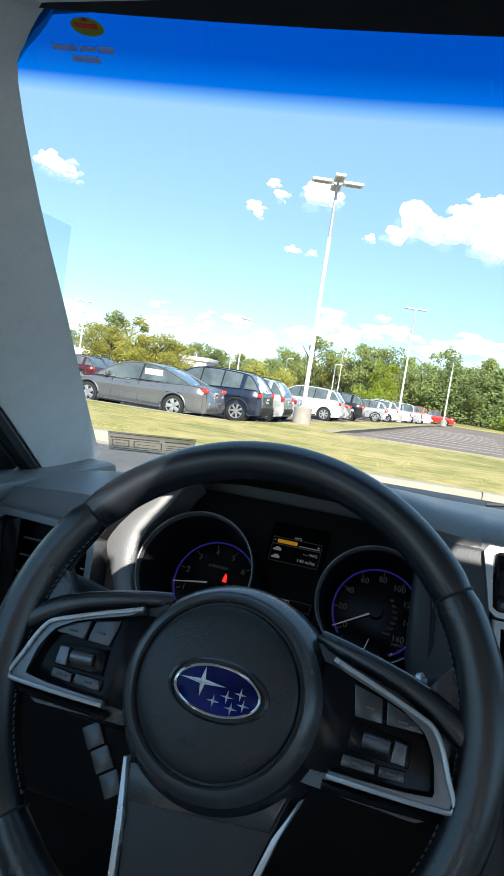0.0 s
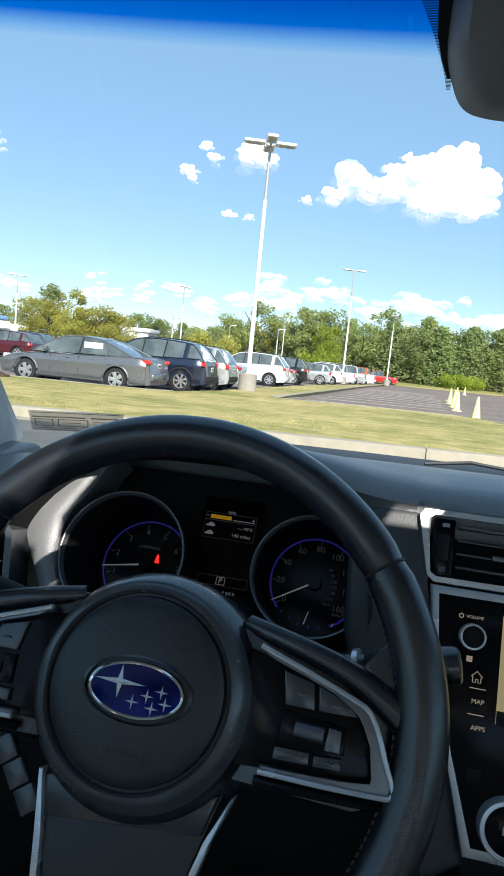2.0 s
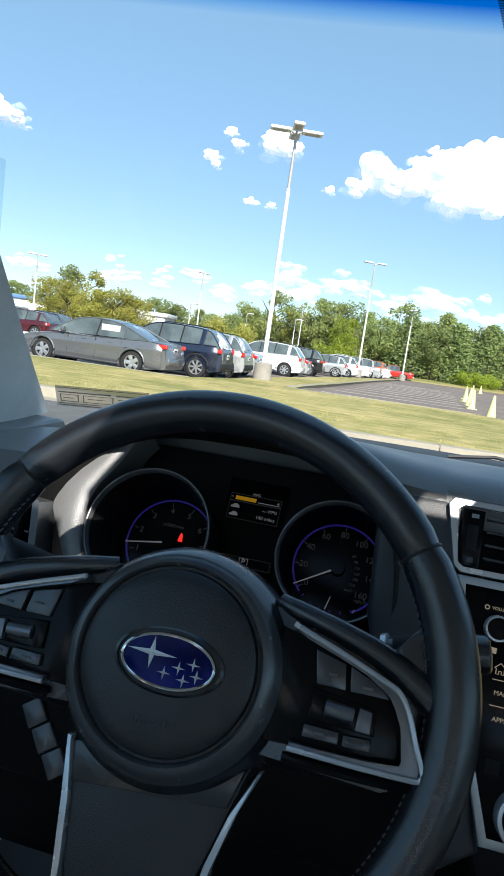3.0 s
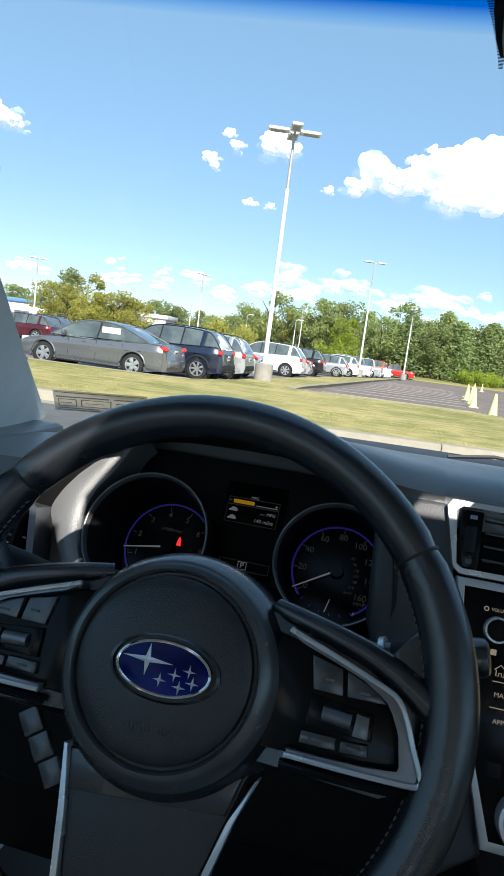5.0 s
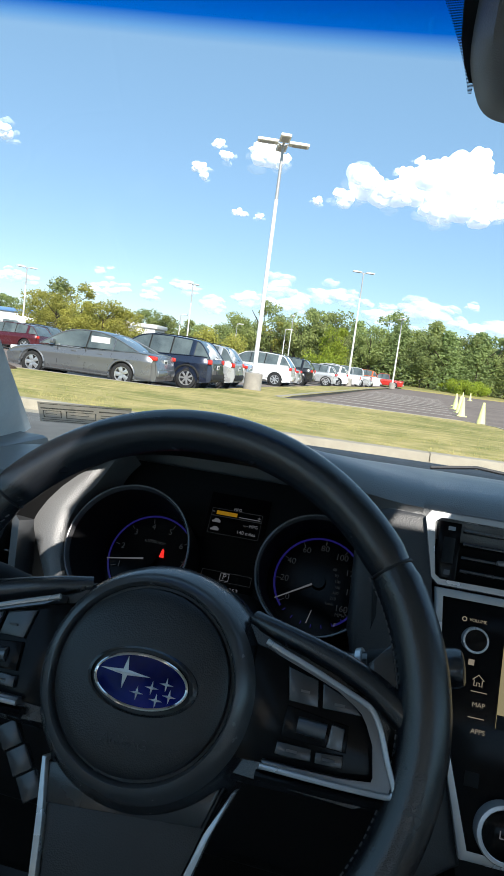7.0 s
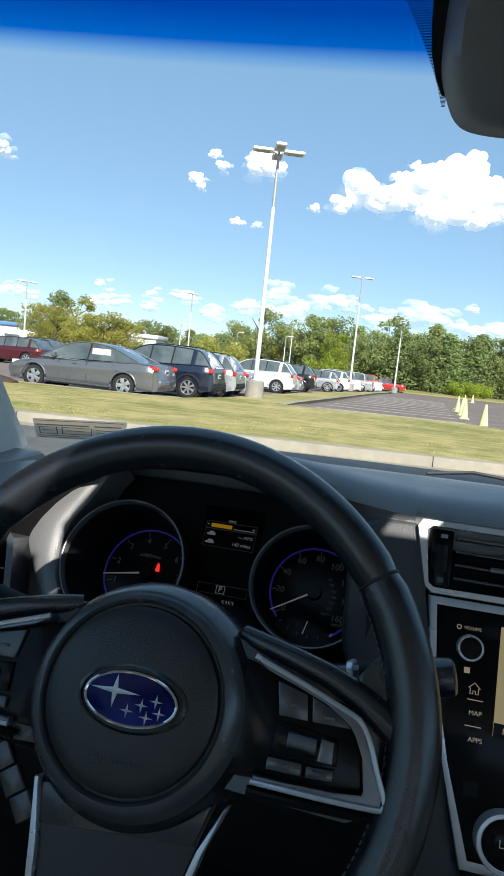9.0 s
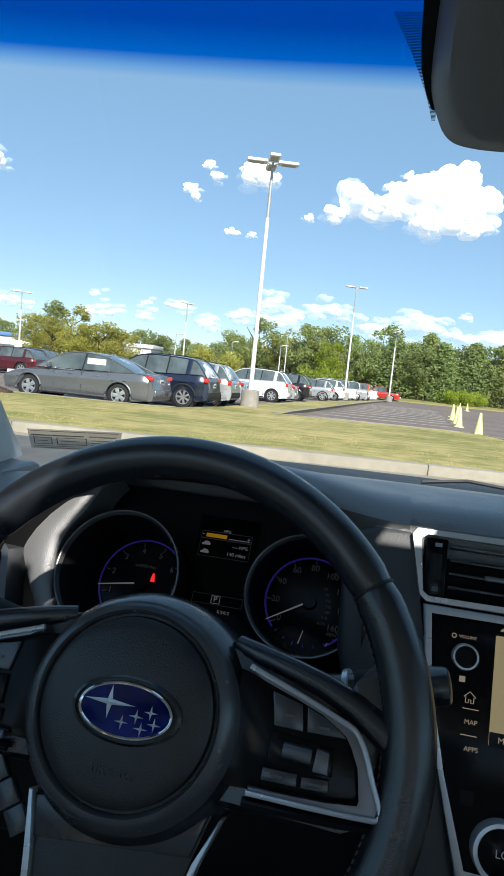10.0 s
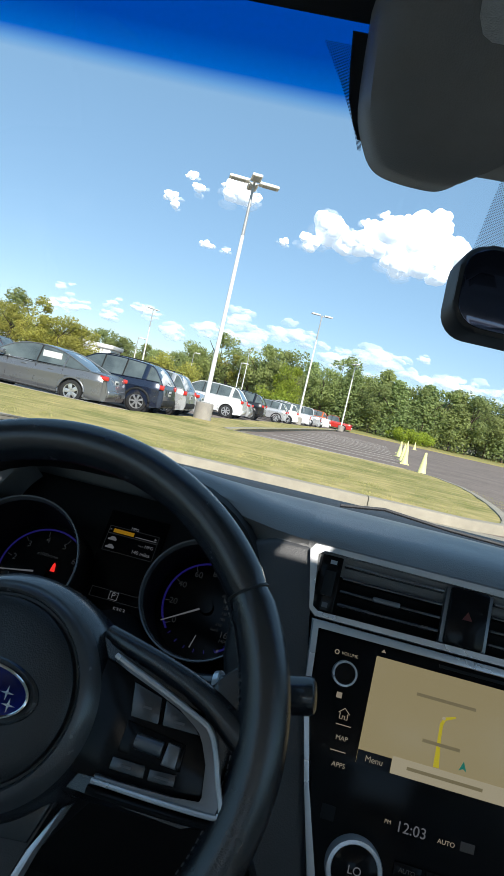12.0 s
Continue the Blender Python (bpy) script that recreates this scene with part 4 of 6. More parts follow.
def centre_stack():
    t = thing("centre_stack", "gloss black centre stack with map screen, knobs and silver frame", "centre console", STACK)
    z = lambda v: v
    # local x, y (up the panel) and z towards the driver; y = (height - 1) / cos 20
    part("fascia", prism([(0.214, 0.012), (0.524, 0.012), (0.520, -0.10), (0.486, -0.215), (0.262, -0.215), (0.240, -0.13), (0.222, -0.06)], -0.03, 0.002, 0.003), M_GLOSS, t, "gloss black fascia")
    part("fascia_back", prism([(0.19, 0.10), (0.54, 0.10), (0.53, -0.2), (0.47, -0.30), (0.27, -0.30), (0.225, -0.13)], -0.10, -0.026, 0.01), M_BLACK, t)
    part("lower_frame", prism([(0.206, 0.0185), (0.532, 0.0185), (0.530, 0.010), (0.2125, 0.0125), (0.2205, -0.055), (0.2395, -0.135), (0.2625, -0.214), (0.480, -0.212), (0.478, -0.221),
                               (0.258, -0.221), (0.235, -0.137), (0.215, -0.055)], -0.02, 0.006, 0.002), M_SILVER, t, "satin silver frame")
    scr = part("screen", box(0.366, -0.052, 0.002, 0.176, 0.102, 0.004, 0.001), G_MAP, t, "lit tan map screen")
    part("menu_tab", box(0.2945, -0.0965, 0.0045, 0.033, 0.013, 0.001), M_GLOSS, scr)
    text("menu_text", "Menu", 0.0078, Matrix.Translation((0.2945, -0.0965, 0.0055)), G_LEGEND, scr)
    part("street_bar", box(0.383, -0.0950, 0.0045, 0.143, 0.0155, 0.001), G_MAPBAR, scr, "pale street bar")
    for x, y, w in ((0.352, -0.026, 0.058), (0.354, -0.066, 0.036), (0.362, -0.0945, 0.072)):
        part("street_print", box(x, y, 0.0056, w, 0.0030, 0.0005), G_MAPTEXT, scr, "street name shown as a plain bar")
    part("map_road", prism([(0.3500, -0.0865), (0.3555, -0.0865), (0.3530, -0.062), (0.3528, -0.048), (0.3545, -0.043), (0.3640, -0.0385), (0.3636, -0.0370), (0.3530, -0.0405), (0.3498, -0.047), (0.3500, -0.062)], 0.0035, 0.0048), G_ROAD, scr, "yellow road line")
    for y in (-0.0415, -0.0665):
        part("map_pin", lathe([(0.0, 0.0056), (0.0016, 0.0056), (0.0016, 0.0045)], 14, center=(0.3525, y)), G_MAPBAR, scr, "pale round map mark")
    part("position_arrow", prism([(0.374, -0.083), (0.3775, -0.0745), (0.381, -0.083), (0.3775, -0.081)], 0.004, 0.0052), G_TEAL, scr, "teal position arrow")
    part("disc_slot", box(0.40, 0.0055, 0.0025, 0.12, 0.003, 0.002), M_BLACK, t)
    part("eject_mark", prism([(0.2815, 0.0035), (0.2865, 0.0035), (0.284, 0.0068)], 0.001, 0.0028), G_LEGEND, t)
    def knob(nm, x, y, r, lab, h=0.016):
        k = part(nm, lathe([(0.0, h), (r * 0.80, h), (r * 0.86, h - 0.001), (r * 0.9, 0.0)], 40, center=(x, y)), M_GLOSS, t, lab)
        part("knob_ring", lathe([(r * 0.78, h - 0.0005), (r * 0.82, h + 0.0006), (r * 0.95, h + 0.0004), (r * 0.99, h - 0.002), (r, 0.0)], 40, center=(x, y)), M_SILVER, k, "satin silver ring")
        return k
    knob("volume_knob", 0.2500, -0.026, 0.0128, "small black knob in a silver ring", 0.012)
    text("volume_text", "VOLUME", 0.0043, Matrix.Translation((0.2515, -0.0075, 0.003)), G_LEGEND, t)
    part("power_mark", lathe([(0.0015, 0.0025), (0.002, 0.003), (0.0025, 0.0025)], 14, center=(0.2385, -0.0075)), G_LEGEND, t)
    part("nfc_mark", box(0.2495, -0.0472, 0.0025, 0.0055, 0.0055, 0.001), G_LEGEND, t)
    part("home_mark", tube([(x_, y_, 0.0025) for x_, y_ in ((0.2525, -0.0628), (0.2542, -0.0628), (0.2542, -0.0682), (0.2568, -0.0682), (0.2568, -0.0652), (0.2592, -0.0652), (0.2592, -0.0682), (0.2618, -0.0682), (0.2618, -0.0628), (0.2635, -0.0628), (0.2580, -0.0578))], 0.0005, 5, closed=True), G_LEGEND, t, "lit house symbol")
    for y in (-0.0735, -0.0975):
        part("key_line", box(0.2595, y, 0.0025, 0.015, 0.0008, 0.001), G_LEGEND, t)
    text("map_text", "MAP", 0.0062, Matrix.Translation((0.2605, -0.0855, 0.003)), G_LEGEND, t)
    text("apps_text", "APPS", 0.0062, Matrix.Translation((0.2625, -0.1095, 0.003)), G_LEGEND, t)
    part("sensor", box(0.262, -0.152, 0.0025, 0.013, 0.013, 0.001, 0.0003), M_BLACK, t)
    text("clock_text", "12:03", 0.0132, Matrix.Translation((0.3405, -0.1460, 0.003)), G_WHITE, t)
    text("pm_text", "PM", 0.0050, Matrix.Translation((0.318, -0.1445, 0.003)), G_LEGEND, t)
    text("auto_text", "AUTO", 0.0058, Matrix.Translation((0.3735, -0.1475, 0.003)), G_LEGEND, t)
    part("airflow_mark", box(0.393, -0.146, 0.0025, 0.013, 0.008, 0.001), G_DIM, t)
    kb = knob("temperature_knob", 0.2940, -0.1890, 0.0265, "large black knob in a silver ring", 0.018)
    text("temperature_text", "LO", 0.0100, Matrix.Translation((0.2940, -0.1890, 0.0185)), G_WHITE, kb)
    for i in range(3):
        b = part("climate_key", box(0.343 + 0.030 * i, -0.180, 0.003, 0.026, 0.012, 0.004, 0.001), M_GLOSS, t)
        part("key_lamp", box(0.340 + 0.030 * i, -0.202, 0.003, 0.007, 0.0022, 0.002), G_ORANGE if i == 0 else M_BLACK, t, "small orange lamp" if i == 0 else "")
    text("auto_text", "AUTO", 0.0055, Matrix.Translation((0.3425, -0.180, 0.0055)), G_DIM, t)


def vents():
    t = thing("air_vent", "dark slatted centre air vents in a silver frame", "air vent", STACK, group="air vents")
    fr = [(0.193, 0.094), (0.526, 0.094), (0.533, 0.086), (0.528, 0.028), (0.520, 0.021), (0.208, 0.021), (0.201, 0.027), (0.188, 0.087)]
    inn = [(0.2025, 0.083), (0.206, 0.032), (0.211, 0.0285), (0.515, 0.0285), (0.519, 0.033), (0.522, 0.082), (0.517, 0.0865), (0.206, 0.0865)]
    bm = bmesh.new()
    ring = lambda z_, pts: [bm.verts.new((x, y, z_)) for x, y in pts]
    fr2 = [(0.193, 0.094), (0.188, 0.087), (0.201, 0.027), (0.208, 0.021), (0.520, 0.021), (0.528, 0.028), (0.533, 0.086), (0.526, 0.094)]
    inn2 = [(0.2035, 0.0885), (0.1975, 0.0835), (0.2040, 0.0305), (0.210, 0.0265), (0.515, 0.0285), (0.519, 0.033), (0.522, 0.082), (0.517, 0.0865)]
    A, B, C, D = ring(-0.02, fr2), ring(0.006, fr2), ring(0.006, inn2), ring(-0.02, inn2)
    for P, Q in ((A, B), (B, C), (C, D)):
        for i in range(8):
            j = (i + 1) % 8
            bm.faces.new((P[i], P[j], Q[j], Q[i]))
    bmesh.ops.recalc_face_normals(bm, faces=bm.faces[:])
    part("vent_frame", bm, M_SILVER, t, "satin silver frame")
    part("vent_back", box(0.362, 0.057, -0.036, 0.32, 0.06, 0.004), M_BLACK, t)
    part("wheel_panel", box(0.2140, 0.057, -0.004, 0.022, 0.058, 0.012, 0.001), M_GLOSS, t)
    part("thumb_wheel", tube([(0.2145, 0.070, -0.006), (0.2145, 0.044, -0.006)], 0.010, 18), M_BLACK, t, "ribbed black thumb wheel")
    part("open_mark", box(0.2155, 0.0795, 0.0025, 0.007, 0.004, 0.001), M_WHITE_INK, t)
    part("shut_mark", box(0.2155, 0.0345, 0.0025, 0.006, 0.005, 0.001), M_STITCH, t)
    for x0, x1 in ((0.228, 0.333), (0.384, 0.500)):
        part("vent_housing", box((x0 + x1) / 2, 0.0575, -0.028, x1 - x0, 0.058, 0.004), M_BLACK, t)
        for k in range(4):
            bm = box((x0 + x1) / 2, 0.0385 + 0.0135 * k, -0.008, x1 - x0, 0.003, 0.020, 0.0008)
            part("slat", bm, M_PAD_SMOOTH, t, "black vent slat")
        part("slat_trim", box((x0 + x1) / 2, 0.0795, 0.002, x1 - x0, 0.0018, 0.002, 0.0005), M_DARKSILVER, t)
        part("slider", box((x0 + x1) / 2 - 0.004, 0.0525, 0.004, 0.028, 0.005, 0.006, 0.001), M_DARKSILVER, t, "silver edged slider")
    hz = part("hazard_key", box(0.3585, 0.057, 0.0, 0.040, 0.058, 0.014, 0.003), M_GLOSS, t, "gloss black hazard key")
    part("hazard_frame", box(0.3585, 0.057, -0.003, 0.048, 0.058, 0.010, 0.002), M_DARKSILVER, t)
    part("hazard_mark", prism([(0.3535, 0.0555), (0.3635, 0.0555), (0.3585, 0.064)], 0.0065, 0.0073), M_MAROON_INK, hz, "dark red triangle")
    left = thing("air_vent", "dark slatted side air vent in a silver frame", "air vent", CAR @ frame_of((0, 0.285, 1.0), 12), group="air vents")
    o = [(-0.415, 0.005), (-0.400, 0.016), (-0.277, 0.014), (-0.262, 0.0), (-0.250, -0.115), (-0.262, -0.128), (-0.375, -0.128), (-0.392, -0.115)]
    ii = [(-0.404, 0.0), (-0.395, 0.0075), (-0.281, 0.0055), (-0.270, -0.005), (-0.2595, -0.112), (-0.266, -0.1195), (-0.370, -0.1195), (-0.382, -0.111)]
    bm = bmesh.new()
    rg = lambda z_, pts: [bm.verts.new((x, y, z_)) for x, y in pts]
    A, B, C, D = rg(-0.03, o), rg(0.012, o), rg(0.012, ii), rg(-0.03, ii)
    for P, Q in ((A, B), (B, C), (C, D)):
        for i in range(8):
            j = (i + 1) % 8
            bm.faces.new((P[i], P[j], Q[j], Q[i]))
    bmesh.ops.recalc_face_normals(bm, faces=bm.faces[:])
    part("vent_frame", bm, M_DARKSILVER, left, "satin silver frame")
    part("vent_back", prism(ii, -0.04, -0.03), M_BLACK, left)
    part("wheel_panel", prism([(-0.402, 0.0), (-0.375, 0.007), (-0.362, -0.118), (-0.38, -0.118)], -0.01, 0.006, 0.002), M_GLOSS, left)
    for k in range(5):
        part("slat", box(-0.318, -0.016 - 0.0215 * k, -0.006, 0.094, 0.003, 0.024, 0.0008), M_PAD_SMOOTH, left, "black vent slat")


def mirror():
    t = thing("camera_cover", "grey plastic camera cover at the windshield top", "camera cover", CAR)
    outline = [(0.150, 1.474), (0.150, 1.442), (0.1575, 1.427), (0.1675, 1.418), (0.184, 1.4145), (0.213, 1.4135), (0.226, 1.416), (0.240, 1.4225), (0.254, 1.424), (MID, 1.424)]
    outline = smooth_line(outline, 4)
    full = outline + [(2 * MID - x, z) for x, z in outline[-2::-1]]
    rows = []
    for f, drop, inset in ((0.0, 0.0, 0.0), (0.018, -0.004, 0.003), (0.040, -0.012, 0.010), (0.055, -0.016, 0.03), (0.06, -0.012, 0.09)):
        row = []
        for x, z in full:
            x2 = MID + (x - MID) * (1 - inset / 0.21)
            z2 = min(1.482, z + inset * 0.25)
            row.append((x2, glass_y(x2, z2) - 0.006 - f, z2 + drop * (0.4 if z > 1.46 else 1)))
        rows.append(row)
    bm = skin(rows)
    part("cover_shell", bm, M_COVER, t, "smooth grey plastic shell")
    part("cover_face", skin([[(x, y, z) for x, y, z in rows[-1][:37]], [(2 * MID - x, y, z) for x, y, z in rows[-1][:37]]]), M_COVER, t)
    o = thing("overhead_console", "grey overhead console with map lights", "overhead console", CAR)
    part("housing", box(MID, -0.06, 1.466, 0.30, 0.14, 0.035, 0.012, 3), M_HEADLINER, o)
    part("lens", box(MID - 0.07, -0.05, 1.447, 0.07, 0.05, 0.006, 0.002), M_COVER, o)
    part("lens", box(MID + 0.07, -0.05, 1.447, 0.07, 0.05, 0.006, 0.002), M_COVER, o)
    part("visor_clip", tube([(0.17, 0.01, 1.468), (0.195, 0.012, 1.458), (0.225, 0.012, 1.458), (0.24, 0.01, 1.468)], 0.009, 8), M_COVER, o, "grey visor clip")
    for x in (-0.02, 0.74):
        v = thing("sun_visor", "folded grey-beige fabric sun visor", "sun visor", CAR)
        part("flap", box(x - 0.02, -0.10, 1.470, 0.34, 0.13, 0.014, 0.006, 3), M_HEADLINER, v)
    m = thing("rear_view_mirror", "dark frameless rear-view mirror below the camera cover", "mirror", CAR @ pose(MID, 0.165, 1.352, 0, 0, 0) @ pose(0, 0, 0, 82, 0, 8))
    w, h = 0.109, 0.0365
    pts = []
    for cx, cy, a0 in ((w - 0.022, h - 0.022, 0), (-w + 0.022, h - 0.022, 90), (-w + 0.022, -h + 0.022, 180), (w - 0.022, -h + 0.022, 270)):
        pts += arc(cx, cy, 0.022, a0, a0 + 90, 7)
    part("shell", prism(pts, -0.026, 0.006, 0.004), M_SEAL, m, "black plastic shell")
    part("mirror_glass", prism([(x * 0.965, y * 0.90) for x, y in pts], 0.004, 0.0072, 0.0006), material("mirror_silver", (0.07, 0.09, 0.15), 0.05, metal=1.0, vary=0.02, rough_vary=0.01), m, "dark mirror glass")
    part("stem", tube([(0, 0, -0.02), (0, 0.035, -0.05), (0, 0.075, -0.055)], 0.012, 10), M_SEAL, m)
    part("button_bar", box(0, -h - 0.001, 0.0, 0.10, 0.006, 0.012, 0.002), M_SEAL, m)


windshield()
stickers()
pillar()
roof_and_shell()
dashboard()
binnacle()
cluster()
steering_wheel()
stalks()
centre_stack()
vents()
mirror()


# ---- outside: lawn, kerbs, car park ----
def lawn_edge():
    """Outline of the lawn round the car park, anticlockwise from the near left."""
    front = [(x, 10.72) for x in (-60, -40, -25, -15, -8, -4, -1, 1, 3, 4.3, 5.2)]
    nose = [(5.75, 11.05), (6.05, 11.9), (6.4, 13.2), (6.9, 15.0), (7.45, 17.4), (7.85, 19.5), (7.8, 21.6), (7.1, 22.75)]
    back = [(5.0, 22.75), (3.0, 22.45), (1.6, 22.2), (1.25, 22.6), (1.6, 25.0), (2.4, 29.0), (4.2, 38.0), (6.2, 48.2), (8.6, 60.0), (11.8, 74.0), (14.6, 86.0)]
    left = [(13.4, 86.6), (12.4, 78.0), (8.2, 63.0), (5.3, 52.0), (3.3, 45.0), (1.95, 37.6), (0.15, 29.2), (-0.40, 26.0), (-0.75, 23.4), (-1.75, 20.3), (-2.4, 19.45), (-6, 19.25), (-9, 19.35), (-12, 19.8), (-18, 21), (-30, 24), (-60, 30)]
    return front, nose, back, left


def outside_ground():
    front, nose, back, left = lawn_edge()
    lawn = thing("lawn", "mown dry yellow-green lawn strip behind the kerb", "lawn", kind="structure")
    pts = front + nose + back + left
    bm = bmesh.new()
    vs = [bm.verts.new((x, y, land(y) + 0.14)) for x, y in pts]
    es = [bm.edges.new((vs[i], vs[(i + 1) % len(vs)])) for i in range(len(vs))]
    bmesh.ops.triangle_fill(bm, use_beauty=True, edges=es)
    bmesh.ops.subdivide_edges(bm, edges=bm.edges[:], cuts=2, use_grid_fill=True)
    bmesh.ops.triangulate(bm, faces=bm.faces[:])
    for v in bm.verts:
        v.co.z = land(v.co.y) + 0.14 + (0.03 * noise.noise(v.co * 0.6) if 11 < v.co.y < 19 else 0)
    bmesh.ops.recalc_face_normals(bm, faces=bm.faces[:])
    for f in bm.faces:
        if f.normal.z < 0:
            f.normal_flip()
    part("turf", bm, M_GRASS, lawn)
    random.seed(4)
    bm = bmesh.new()
    for i in range(36000):
        y = 10.95 + 9.5 * random.random() ** 1.6
        x = random.uniform(-9, 8) if random.random() < 0.9 else random.uniform(-14, 8)
        if y > 19 and x < -2 or (x > 5.2 and y < 11.6 + (x - 5.2) * 1.4):
            continue
        if noise.noise(Vector((x * 0.7, y * 1.6, 0))) < random.uniform(-0.5, 0.3):
            continue
        z = land(y) + 0.135
        a, h, w = random.uniform(0, 6.3), random.uniform(0.012, 0.034), random.uniform(0.003, 0.008)
        dx, dy = math.cos(a) * w, math.sin(a) * w
        bm.faces.new([bm.verts.new(c) for c in ((x - dx, y - dy, z), (x + dx, y + dy, z), (x + random.uniform(-.02, .02), y + random.uniform(-.02, .02), z + h))])
    me = bpy.data.meshes.new("grass_blades")
    bm.to_mesh(me)
    bm.free()
    me.materials.append(M_BLADES)
    g = new("grass", me)
    tagged(g, "short dry grass blades on the lawn", "grass", kind="stuff")
    # concrete kerb stones along the front and the nose of the lawn
    kerb = thing("kerb", "pale concrete kerb along the lawn edge", "kerb", kind="structure")
    def stones(line, length, width, height, joint=0.012):
        path = [Vector((x, y, 0)) for x, y in line]
        acc = [0.0]
        for a, b in zip(path, path[1:]):
            acc.append(acc[-1] + (b - a).length)
        def at(s):
            s = min(max(s, 0), acc[-1])
            for i in range(len(path) - 1):
                if s <= acc[i + 1]:
                    f = (s - acc[i]) / max(1e-6, acc[i + 1] - acc[i])
                    return path[i].lerp(path[i + 1], f)
            return path[-1]
        s = 0.0
        while s < acc[-1] - 0.05:
            e = min(acc[-1], s + length)
            n = 4
            rows = []
            for k in range(n + 1):
                u = s + joint / 2 + (e - s - joint) * k / n
                p, q = at(u - 0.05), at(u + 0.05)
                d = (q - p).normalized()
                w = Vector((-d.y, d.x, 0))
                c = at(u)
                z = land(c.y)
                rows.append([c + w * o + Vector((0, 0, z + h)) for o, h in ((0, -0.05), (0.012, height - 0.03), (0.022, height - 0.008), (0.045, height), (width, height), (width, -0.05))])
            part("kerb_stone", skin(rows), M_CONCRETE, kerb)
            s = e
    stones([(x, y) for x, y in [(-30, 10.52), (-10, 10.52), (5.25, 10.52), (5.9, 10.85), (6.25, 11.8), (6.6, 13.1), (7.1, 14.95), (7.65, 17.35), (8.05, 19.5), (8.0, 21.7), (7.25, 22.95)]], 3.05, 0.2, 0.155)
    stones([(7.25, 22.95), (5.0, 22.95), (3.0, 22.65), (1.5, 22.35), (1.1, 22.7)][::1], 3.0, 0.16, 0.15)
    stones([(1.1, 22.7), (1.55, 25.0), (2.3, 29.0), (4.1, 38.0), (6.1, 48.2), (8.5, 60.0), (11.7, 74.0), (14.5, 86.0)], 6.0, 0.2, 0.15)
    stones([(-1.85, 20.2), (-2.5, 19.58), (-6, 19.38), (-9, 19.5), (-12, 19.95), (-18, 21.15)][::-1], 3.0, -0.16, 0.15)
    gutter = thing("gutter", "pale concrete gutter strip at the kerb foot", "gutter", kind="structure")
    part("gutter_slab", box(-10, 10.36, 0.004, 60, 0.34, 0.006), M_CONCRETE, gutter)
    road = thing("road", "dark worn asphalt road before the kerb", "road", kind="structure")
    part("road_surface", skin([[(x, y, 0.006) for x in (-60, -10, 0, 10, 60)] for y in (-20, 0, 10.2)]), M_ROAD, road, smooth=False)
    part("crack_seal", tube([(1.5, 9.6, 0.012), (2.4, 9.75, 0.012), (3.1, 9.65, 0.012), (4.4, 9.8, 0.012), (5.6, 9.7, 0.012)], 0.02, 6, squash=0.15), M_WHITELINE, road, "pale crack filling")
    # parking bay lines on the car park
    lot = thing("parking_lines", "thin white parking bay lines on asphalt", "road marking", kind="structure")
    for i in range(12):
        y = 25.2 + i * 2.75
        x0 = 2.0 + (y - 25) * 0.2
        part("line", box(x0 + 2.9, y + 0.5, land(y) + 0.006, 5.4, 0.075, 0.006), M_WHITELINE, lot, smooth=False)
    field = thing("field", "strip of straw-coloured rough grass before the trees", "field", kind="structure")
    part("rough_grass", skin([[(x, y, land(y) + 0.10 + (0.5 if y > 112 else 0)) for x in (13, 25, 40, 90, 200)] for y in (94, 113, 200, 400)], thick=(0, 0, -0.3)), M_STRAW, field, smooth=False)
    left_lawn = thing("far_lawn", "pale verge strip beyond the parked cars", "verge", kind="structure")
    part("verge", box(-38, 47, land(47) + 0.05, 40, 2.2, 0.1), M_CONCRETE, left_lawn)
    mulch = thing("mulch_bed", "low brown mulch mound on the lawn", "mulch bed", kind="structure")
    bm = bmesh.new()
    bmesh.ops.create_uvsphere(bm, u_segments=24, v_segments=10, radius=1, matrix=Matrix.Translation((-7.2, 18.3, land(18.3) + 0.10)) @ Matrix.Diagonal((1.3, 0.8, 0.22, 1)))
    for v in bm.verts:
        v.co += Vector((noise.noise(v.co * 3), noise.noise(v.co * 3 + Vector((9, 0, 0))), noise.noise(v.co * 4))) * 0.06
    part("mound", bm, material("brown_mulch", (0.09, 0.05, 0.03), 0.95, vary=0.5, scale=14, bump=1.0, bump_scale=50), mulch)


M_BLADES = material("grass_blade", (0.52, 0.44, 0.18), 0.9, second=(0.26, 0.28, 0.08), scale=3.6, spread=0.2, stretch=(0.55, 1.3, 1))
M_POLE = material("white_painted_steel", (0.82, 0.80, 0.76), 0.45, vary=0.05, scale=2)
M_POLE_GREY = material("galvanised_steel", (0.42, 0.42, 0.41), 0.45, metal=0.3, vary=0.1, scale=4)
M_BASE = material("concrete_base", (0.34, 0.31, 0.27), 0.9, vary=0.15, scale=5, bump=0.3, bump_scale=60)
M_CONE = material("yellow_plastic_cone", (0.88, 0.84, 0.36), 0.55, vary=0.08, scale=4)


